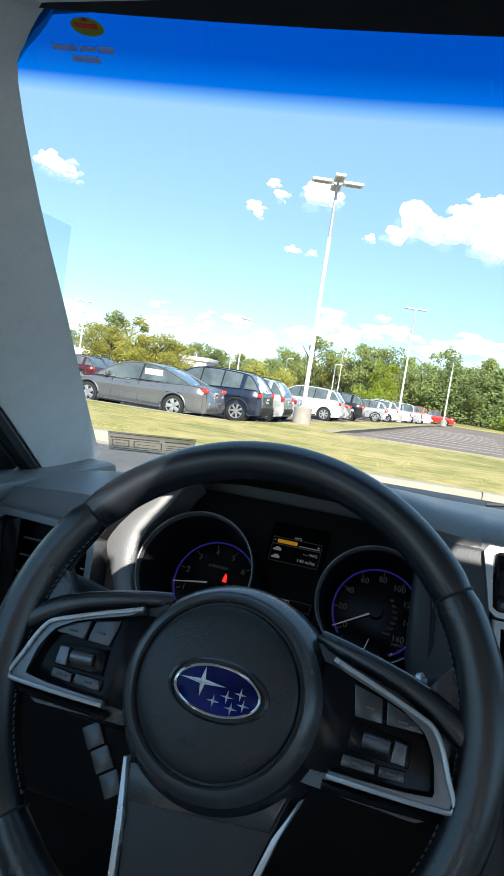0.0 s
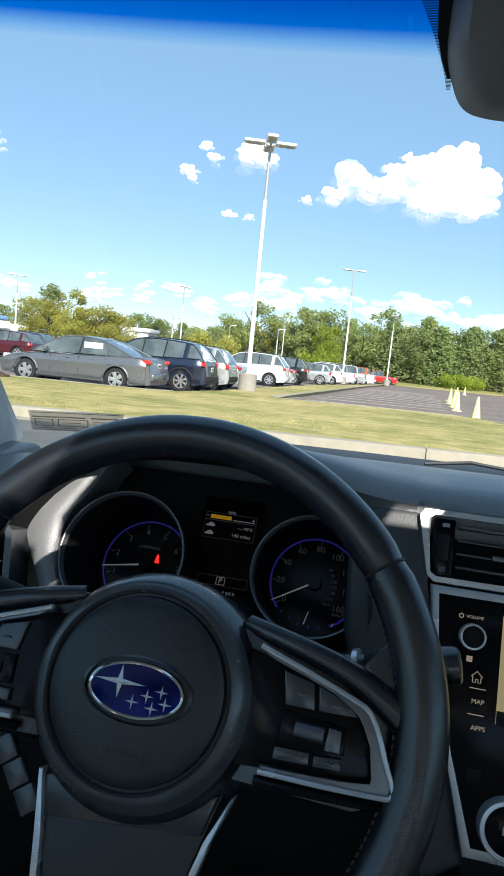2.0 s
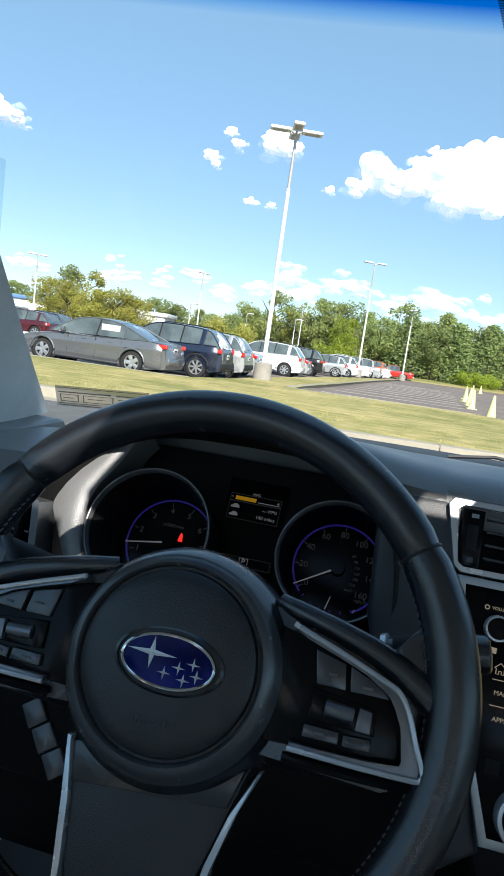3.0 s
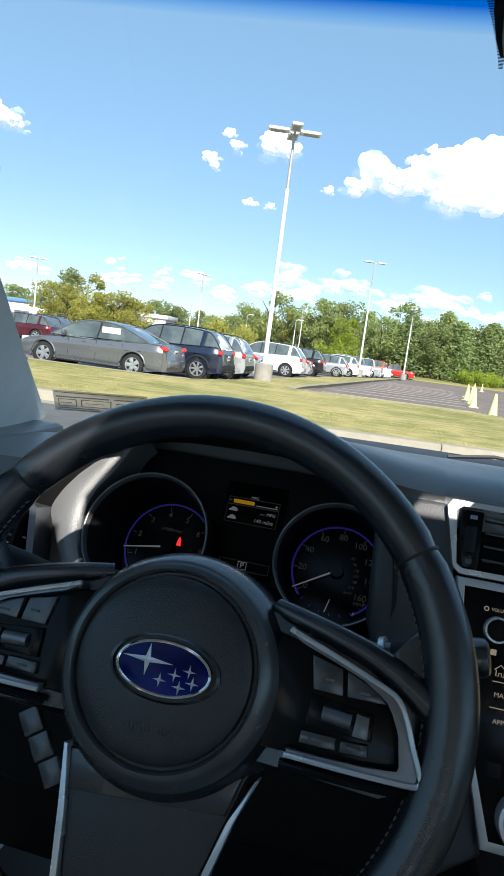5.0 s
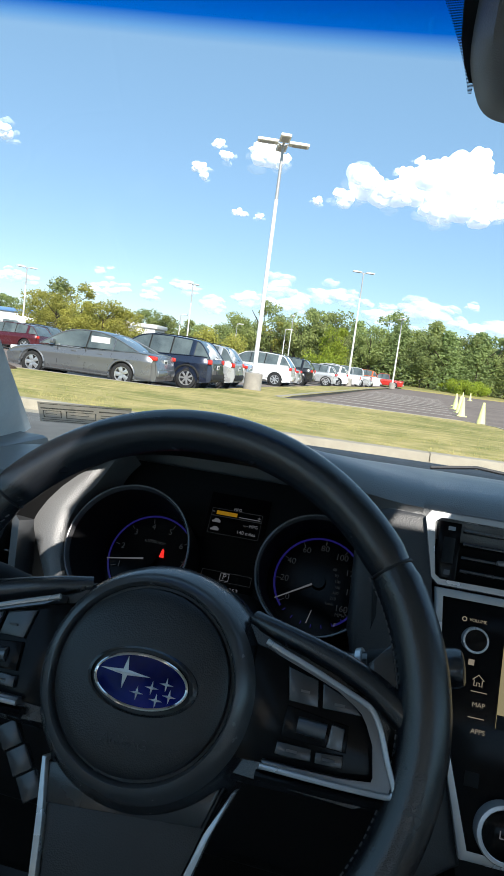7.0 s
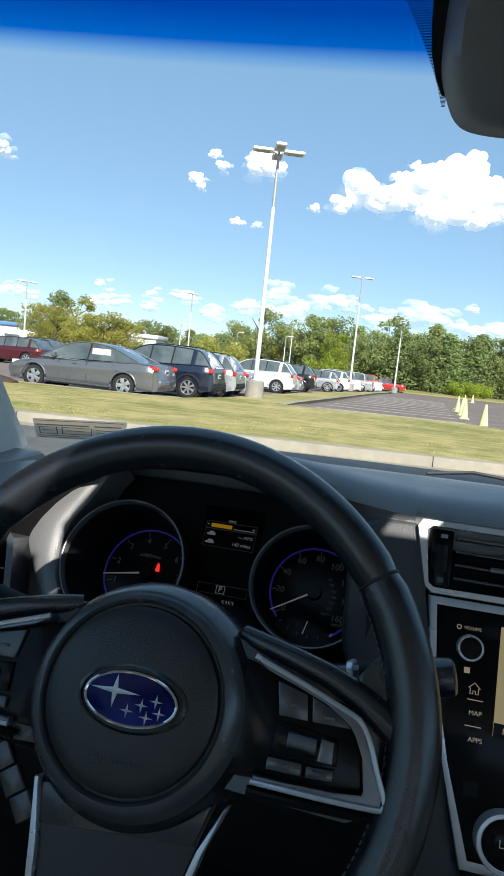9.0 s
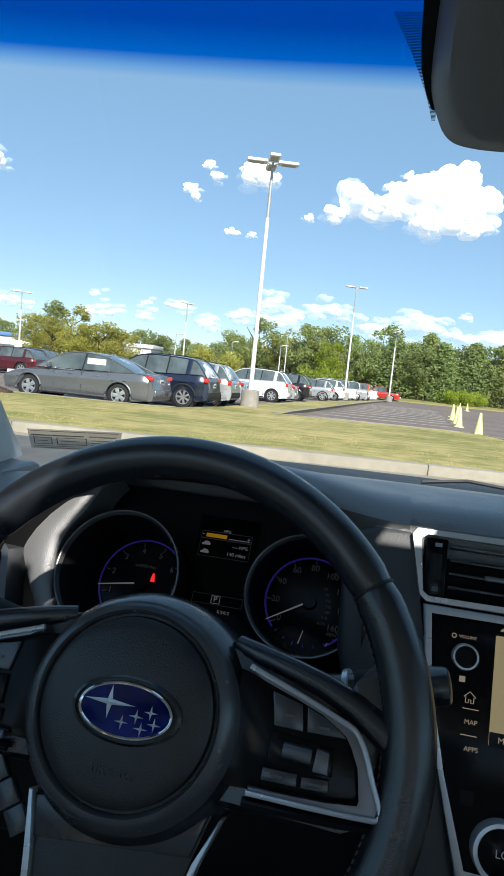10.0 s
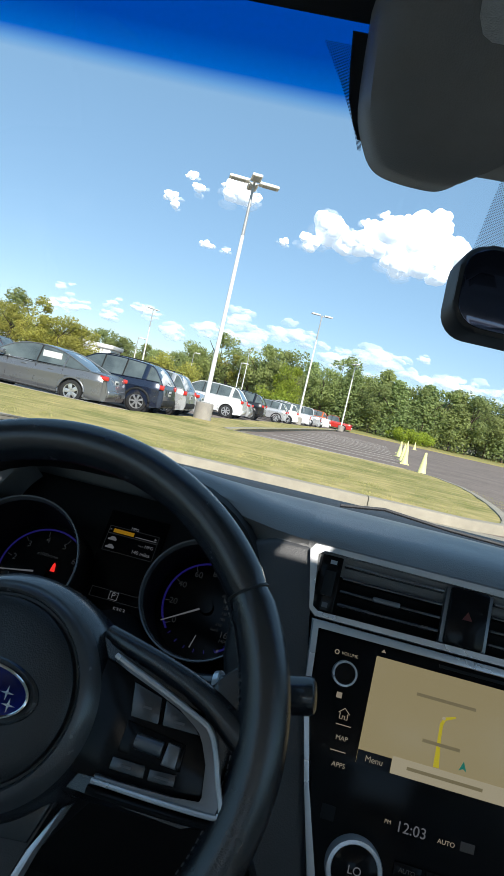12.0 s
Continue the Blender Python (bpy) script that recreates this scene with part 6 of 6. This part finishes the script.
LEAVES = {"olive": leaf_material("olive_leaves", (0.44, 0.38, 0.09), (0.29, 0.31, 0.075)),
          "green": leaf_material("green_leaves", (0.34, 0.375, 0.135), (0.24, 0.28, 0.10)),
          "bright": leaf_material("bright_leaves", (0.42, 0.46, 0.05), (0.26, 0.34, 0.05)),
          "pine": leaf_material("pine_needles", (0.35, 0.42, 0.165), (0.25, 0.32, 0.125)),
          "deep": leaf_material("deep_green_leaves", (0.36, 0.415, 0.155), (0.25, 0.30, 0.11))}
M_BARK = material("bark", (0.10, 0.075, 0.055), 0.95, vary=0.3, scale=3, bump=0.6, bump_scale=30)


def tree_mesh(seed, shape, leaves, size=0.42):
    """Crown of a tree one unit high: leaf clumps on blobs, as a list of small faces."""
    rng = random.Random(seed)
    blobs = []
    if shape == "round":
        for i in range(26):
            a, h = rng.uniform(0, 6.28), rng.uniform(0.28, 0.92)
            rad = 0.36 * math.sin(math.pi * min(1, (h - 0.12) / 0.88)) ** 0.6
            q = rng.uniform(0.2, 1.0)
            blobs.append((Vector((rad * q * math.cos(a), rad * q * math.sin(a), h)), rng.uniform(0.07, 0.15)))
    elif shape == "pine":
        for i in range(40):
            h = 0.10 + 0.88 * (i / 39)
            rad = 0.27 * (1 - h) ** 0.75 + 0.02
            a = i * 2.4 + rng.uniform(-0.4, 0.4)
            blobs.append((Vector((rad * 0.75 * math.cos(a), rad * 0.75 * math.sin(a), h)), 0.05 + 0.09 * (1 - h)))
    elif shape == "bush":
        for i in range(22):
            a, q = rng.uniform(0, 6.28), rng.uniform(0, 1)
            blobs.append((Vector((0.75 * q * math.cos(a), 0.5 * q * math.sin(a), rng.uniform(0.15, 0.85) * (1 - 0.35 * q))), rng.uniform(0.12, 0.24)))
    else:
        for i in range(22):
            a, h = rng.uniform(0, 6.28), rng.uniform(0.35, 0.95)
            rad = 0.26 * math.sin(math.pi * min(1, (h - 0.2) / 0.85)) ** 0.5
            q = rng.uniform(0.3, 1.0)
            blobs.append((Vector((rad * q * math.cos(a), rad * q * math.sin(a), h)), rng.uniform(0.05, 0.10)))
    vs, fs = [], []
    per = leaves // len(blobs)
    for c, r in blobs:
        for k in range(per):
            d = Vector((rng.gauss(0, 1), rng.gauss(0, 1), rng.gauss(0, 1))).normalized()
            p = c + d * r * rng.uniform(0.55, 1.12)
            if p.z < 0.02:
                continue
            nrm = (d + Vector((rng.gauss(0, 0.5), rng.gauss(0, 0.5), rng.gauss(0, 0.5)))).normalized()
            u = nrm.orthogonal().normalized()
            v = nrm.cross(u)
            s = size * rng.uniform(0.5, 1.25) * 0.05
            ang = rng.uniform(0, 6.28)
            i0 = len(vs)
            for q in range(5):
                th = ang + q * 2 * math.pi / 5
                rr = s * rng.uniform(0.6, 1.2)
                vs.append(tuple(p + u * rr * math.cos(th) + v * rr * math.sin(th) + nrm * (s * 0.35 * (q % 2))))
            fs.append(tuple(range(i0, i0 + 5)))
    me = bpy.data.meshes.new("crown")
    me.from_pydata(vs, [], fs)
    return me


def trunk_mesh(seed, shape):
    rng = random.Random(seed)
    bm = bmesh.new()
    top = 0.85 if shape != "bush" else 0.5
    tube([(0, 0, -0.02), (0.01, 0.0, top * 0.35), (-0.01, 0.01, top * 0.7), (0.0, 0.0, top)], lambda u: 0.02 * (1 - 0.85 * u) + 0.002, 8, bm=bm)
    for k in range(7 if shape != "pine" else 3):
        a, h = rng.uniform(0, 6.28), rng.uniform(0.25, 0.6) * top / 0.85
        rr = rng.uniform(0.15, 0.28)
        tube([(0, 0, h), (rr * 0.5 * math.cos(a), rr * 0.5 * math.sin(a), h + 0.12), (rr * math.cos(a), rr * math.sin(a), h + 0.26)], lambda u: 0.009 * (1 - 0.8 * u) + 0.001, 6, bm=bm)
    me = bpy.data.meshes.new("trunk")
    bm.to_mesh(me)
    bm.free()
    me.materials.append(M_BARK)
    return me


CROWNS = {(s, i): tree_mesh(11 + 7 * i + len(s), s, n, sz) for s, n, sz in (("round", 4600, 0.31), ("pine", 4600, 0.29), ("bush", 3600, 0.5), ("thin", 2400, 0.26)) for i in range(3)}
TRUNKS = {s: trunk_mesh(5, s) for s in ("round", "pine", "bush", "thin")}
CROWN_OF = {}


def tree(x, y, h, shape, leaf, label, wide=1.0, seed=0):
    rng = random.Random(int(x * 31 + y * 17 + seed))
    t = thing("tree", label, "tree", pose(x, y, land(y) + 0.1, 0, 0, rng.uniform(0, 360)) @ Matrix.Diagonal((h * wide, h * wide, h, 1)), group="trees behind the car park")
    key = (shape, rng.randrange(3), leaf)
    if key not in CROWN_OF:
        me = CROWNS[key[:2]].copy()
        me.materials.append(LEAVES[leaf])
        CROWN_OF[key] = me
    for nm, me in (("trunk", TRUNKS[shape]), ("crown", CROWN_OF[key])):
        ob = new(nm, me)
        ob.parent = t


def woods():
    rng = random.Random(3)
    names = {"olive": "yellow-olive leafy tree in late summer", "green": "green leafy tree behind the car park", "bright": "bright yellow-green young tree",
             "pine": "dark green pine tree in the tree line", "deep": "deep green leafy tree in the tree line"}
    def put(px, d, top, shape, leaf, wide=1.0, seed=0):
        """px: bearing as a slope from the walk, d: distance, top: height."""
        x, y = 1.5 + px * d, 1.15 + d
        tree(x, y, top, shape, leaf, names[leaf], wide, seed)
    def rise(sl, el, d, shape, leaf, wide=1.0, seed=0):
        put(sl, d, 1.14 + el * d - land(d + 1.15), shape, leaf, wide, seed)
    # slope to the right, slope of the top, distance
    for sl, el, d, sh, lf, w in ((-0.47, 0.045, 105, "round", "deep", 1.1), (-0.44, 0.042, 100, "round", "deep", 1.1), (-0.405, 0.055, 76, "round", "olive", 1.0), (-0.362, 0.074, 78, "thin", "green", 1.5),
                                 (-0.345, 0.070, 80, "thin", "olive", 1.5), (-0.375, 0.054, 70, "round", "olive", 1.1), (-0.335, 0.050, 66, "round", "olive", 1.15), (-0.30, 0.054, 66, "round", "olive", 1.25), (-0.268, 0.046, 66, "round", "olive", 1.2),
                                 (-0.235, 0.046, 120, "round", "deep", 1.3), (-0.205, 0.041, 115, "round", "green", 1.3), (-0.165, 0.040, 112, "round", "green", 1.2), (-0.135, 0.036, 84, "bush", "olive", 0.9), (-0.105, 0.038, 84, "bush", "olive", 0.9), (-0.12, 0.042, 118, "round", "deep", 1.2),
                                 (-0.09, 0.060, 108, "round", "green", 1.0), (-0.072, 0.052, 112, "round", "deep", 1.0), (-0.056, 0.080, 112, "thin", "green", 1.3), (-0.04, 0.062, 110, "thin", "deep", 1.4), (-0.022, 0.055, 108, "thin", "olive", 1.5), (-0.006, 0.060, 106, "thin", "green", 1.5),
                                 (0.012, 0.078, 102, "round", "green", 1.0), (0.03, 0.082, 104, "round", "deep", 1.05), (0.05, 0.080, 102, "round", "green", 1.0), (0.055, 0.058, 95, "round", "bright", 0.95), (0.04, 0.03, 92, "bush", "bright", 0.9), (0.085, 0.066, 112, "pine", "pine", 1.4),
                                 (0.108, 0.064, 108, "round", "deep", 1.1), (0.13, 0.087, 110, "thin", "deep", 1.3), (0.15, 0.068, 106, "pine", "pine", 1.5), (0.172, 0.067, 108, "round", "green", 1.1), (0.20, 0.080, 106, "pine", "green", 1.3), (0.188, 0.066, 104, "round", "deep", 1.1),
                                 (0.222, 0.068, 104, "pine", "pine", 1.5), (0.245, 0.070, 106, "round", "green", 1.1), (0.268, 0.072, 104, "pine", "pine", 1.4), (0.29, 0.075, 104, "round", "deep", 1.2), (0.315, 0.074, 104, "pine", "green", 1.4), (0.34, 0.074, 104, "round", "deep", 1.2),
                                 (0.37, 0.078, 106, "round", "green", 1.2), (0.40, 0.08, 106, "pine", "pine", 1.4), (0.44, 0.08, 106, "round", "deep", 1.2), (0.48, 0.08, 106, "round", "green", 1.2)):
        rise(sl, el, d, sh, lf, w)
    for sl, d in ((0.255, 98), (0.275, 99), (0.235, 101)):
        put(sl, d, 2.6, "bush", "bright", 1.2, 4)
    for i in range(46):
        sl = -0.62 + i * 0.028
        put(sl + rng.uniform(-0.01, 0.01), 150 + rng.uniform(-12, 12), rng.uniform(9.5, 11.5) if sl > 0 else rng.uniform(6.6, 8.2), "round", rng.choice(("deep", "green", "deep")), 1.25, i)
    for i in range(24):
        sl = 0.07 + i * 0.018
        put(sl, 114 + rng.uniform(-3, 3), rng.uniform(5.5, 8.0), "pine" if i % 2 else "round", rng.choice(("pine", "deep", "green")), 1.4, i + 90)


woods()


# ---- clouds ----
M_CLOUD = material("cloud_white", (0.97, 0.97, 0.98), 1.0, vary=0.02, scale=0.01, spec=0.0)
# added glow stands in for light scattered inside the cloud, lifts its shaded sides
M_CLOUD.node_tree.nodes["Principled BSDF"].inputs["Emission Color"].default_value = (0.80, 0.88, 1.0, 1)
M_CLOUD.node_tree.nodes["Principled BSDF"].inputs["Emission Strength"].default_value = 0.24



def see_through(base, name, amount):
    m = base.copy()
    m.name = name
    nt = m.node_tree
    mx, cl = nt.nodes.new("ShaderNodeMixShader"), nt.nodes.new("ShaderNodeBsdfTransparent")
    mx.inputs[0].default_value = amount
    nt.links.new(cl.outputs[0], mx.inputs[1])
    nt.links.new(nt.nodes["Principled BSDF"].outputs[0], mx.inputs[2])
    nt.links.new(mx.outputs[0], nt.nodes["Material Output"].inputs["Surface"])
    return m


M_MIST = see_through(M_CLOUD, "cloud_haze", 0.22)
M_VEIL = see_through(M_CLOUD, "cloud_veil", 0.20)


def near_side(bm):
    """Keeps the sides of the billows that face the place."""
    bm.normal_update()
    bmesh.ops.delete(bm, geom=[f for f in bm.faces if f.normal.y > 0.05], context="FACES")


def cloud(lumps, seed, label, flat=1.0, D=1500.0):
    """A cumulus of overlapping billows on the sky; lumps: slope right, slope up, radius as a slope."""
    rng = random.Random(seed)
    thin = flat < 0.6
    x0, z0 = lumps[0][0] * D, lumps[0][1] * D
    t = thing("cloud", label, "cloud", Matrix.Translation((1.5 + x0, 1.15 + D, 1.23 + z0)), kind="structure")
    bm = bmesh.new()
    for sx, sz, r in lumps:
        R = r * D
        c = Vector((sx * D - x0, 0, sz * D - z0))
        for k in range(9 if not thin else 4):
            q = R * (rng.uniform(0.3, 0.6) if k else 0.8)
            off = Vector((rng.uniform(-1, 1), rng.uniform(-0.8, 0.3), rng.uniform(-0.45, 0.75))) * R * (0.75 if k else 0)
            bmesh.ops.create_icosphere(bm, subdivisions=3, radius=q, matrix=Matrix.Translation(c + off) @ Matrix.Diagonal((1, 1, flat, 1)))
    s = 16.0
    for v in bm.verts:
        p = v.co / s
        v.co += (noise.noise_vector(p * 0.5) * 0.30 + noise.noise_vector(p * 1.3) * 0.22 + noise.noise_vector(p * 3.1) * 0.10) * s * (0.4 + 0.6 * min(1, lumps[0][2] / 0.02))
    if thin:
        near_side(bm)
    part("billow", bm, M_CLOUD if not thin else M_MIST, t)
    # thin veil torn round the billows
    bm = bmesh.new()
    for sx, sz, r in lumps:
        R = r * D
        c = Vector((sx * D - x0, 0, sz * D - z0))
        for k in range(5):
            q = R * rng.uniform(0.3, 0.55)
            off = Vector((rng.uniform(-1, 1), rng.uniform(0.9, 1.2), rng.uniform(-0.7, 0.85))) * R
            bmesh.ops.create_icosphere(bm, subdivisions=3, radius=q, matrix=Matrix.Translation(c + off) @ Matrix.Diagonal((1.3, 1, 0.8 * flat, 1)))
    for v in bm.verts:
        p = v.co / 14.0
        v.co += (noise.noise_vector(p * 0.6) * 0.5 + noise.noise_vector(p * 1.7) * 0.3 + noise.noise_vector(p * 4.1) * 0.14) * 14.0 * (0.4 + 0.6 * min(1, lumps[0][2] / 0.02))
    near_side(bm)
    part("veil", bm, M_VEIL, t, "thin pale edge of the cloud")


def clouds():
    cloud([(0.0392, 0.2384, 0.0163), (0.0641, 0.2652, 0.0292), (0.0886, 0.2512, 0.0243), (0.1142, 0.2564, 0.0258), (0.1418, 0.2634, 0.0273), (0.1723, 0.2793, 0.0352), (0.2032, 0.2896, 0.0366),
           (0.2192, 0.3089, 0.0222), (0.2337, 0.2706, 0.0349), (0.2041, 0.2501, 0.0303), (0.2341, 0.2366, 0.0223), (0.2612, 0.2443, 0.0127), (0.1646, 0.2429, 0.0193), (0.1738, 0.2341, 0.0193)],
          1, "large bright cumulus cloud with a flat grey base")
    for i, c in enumerate(((0.1107, 0.2864, 0.0064), (0.1369, 0.3042, 0.0072), (0.1457, 0.2985, 0.0096))):
        cloud([c], 40 + i, "thin torn scrap of white cloud")
    small = "small white cumulus puff"
    for i, c in enumerate(([(-0.0799, 0.2861, 0.0231), (-0.0953, 0.2905, 0.0132), (-0.0613, 0.2827, 0.0115)], [(-0.156, 0.2963, 0.010)], [(-0.1428, 0.2805, 0.0108)], [(-0.1805, 0.2598, 0.0117), (-0.171, 0.2484, 0.0067)],
                           [(-0.1163, 0.2024, 0.0075), (-0.105, 0.2005, 0.005)], [(-0.0825, 0.2002, 0.0067)], [(-0.0022, 0.2311, 0.0082)], [(-0.5172, 0.2939, 0.0166), (-0.4975, 0.2856, 0.0184), (-0.4778, 0.2772, 0.0128)])):
        cloud(c, 60 + i, small, 0.8)
    low = "low bright cumulus bank over the trees"
    for i, c in enumerate(([(-0.0372, 0.107, 0.0201), (-0.0473, 0.0987, 0.0117)], [(-0.0924, 0.0821, 0.0186), (-0.075, 0.082, 0.012)], [(-0.02, 0.0786, 0.0284), (-0.05, 0.075, 0.02)], [(0.0409, 0.0999, 0.0249), (0.066, 0.0996, 0.0165), (0.02, 0.098, 0.014)],
                           [(0.1016, 0.0789, 0.0214), (0.1348, 0.0794, 0.0246), (0.167, 0.0873, 0.0327), (0.2002, 0.0854, 0.0244)], [(0.2482, 0.1078, 0.0113)], [(-0.1869, 0.0862, 0.0154), (-0.17, 0.084, 0.010)], [(-0.2317, 0.0865, 0.012)],
                           [(-0.3121, 0.0929, 0.0113)], [(-0.285, 0.0682, 0.0138), (-0.30, 0.066, 0.010)], [(-0.3241, 0.0656, 0.0174)], [(-0.237, 0.0649, 0.0155)], [(-0.1421, 0.0651, 0.0204)], [(-0.4568, 0.0725, 0.0177), (-0.43, 0.07, 0.012)],
                           [(0.2508, 0.0752, 0.0243), (0.2843, 0.0815, 0.030), (0.315, 0.078, 0.02)], [(0.3591, 0.0812, 0.02), (0.39, 0.078, 0.018)])):
        cloud(c, 80 + i, low, 0.5)


clouds()
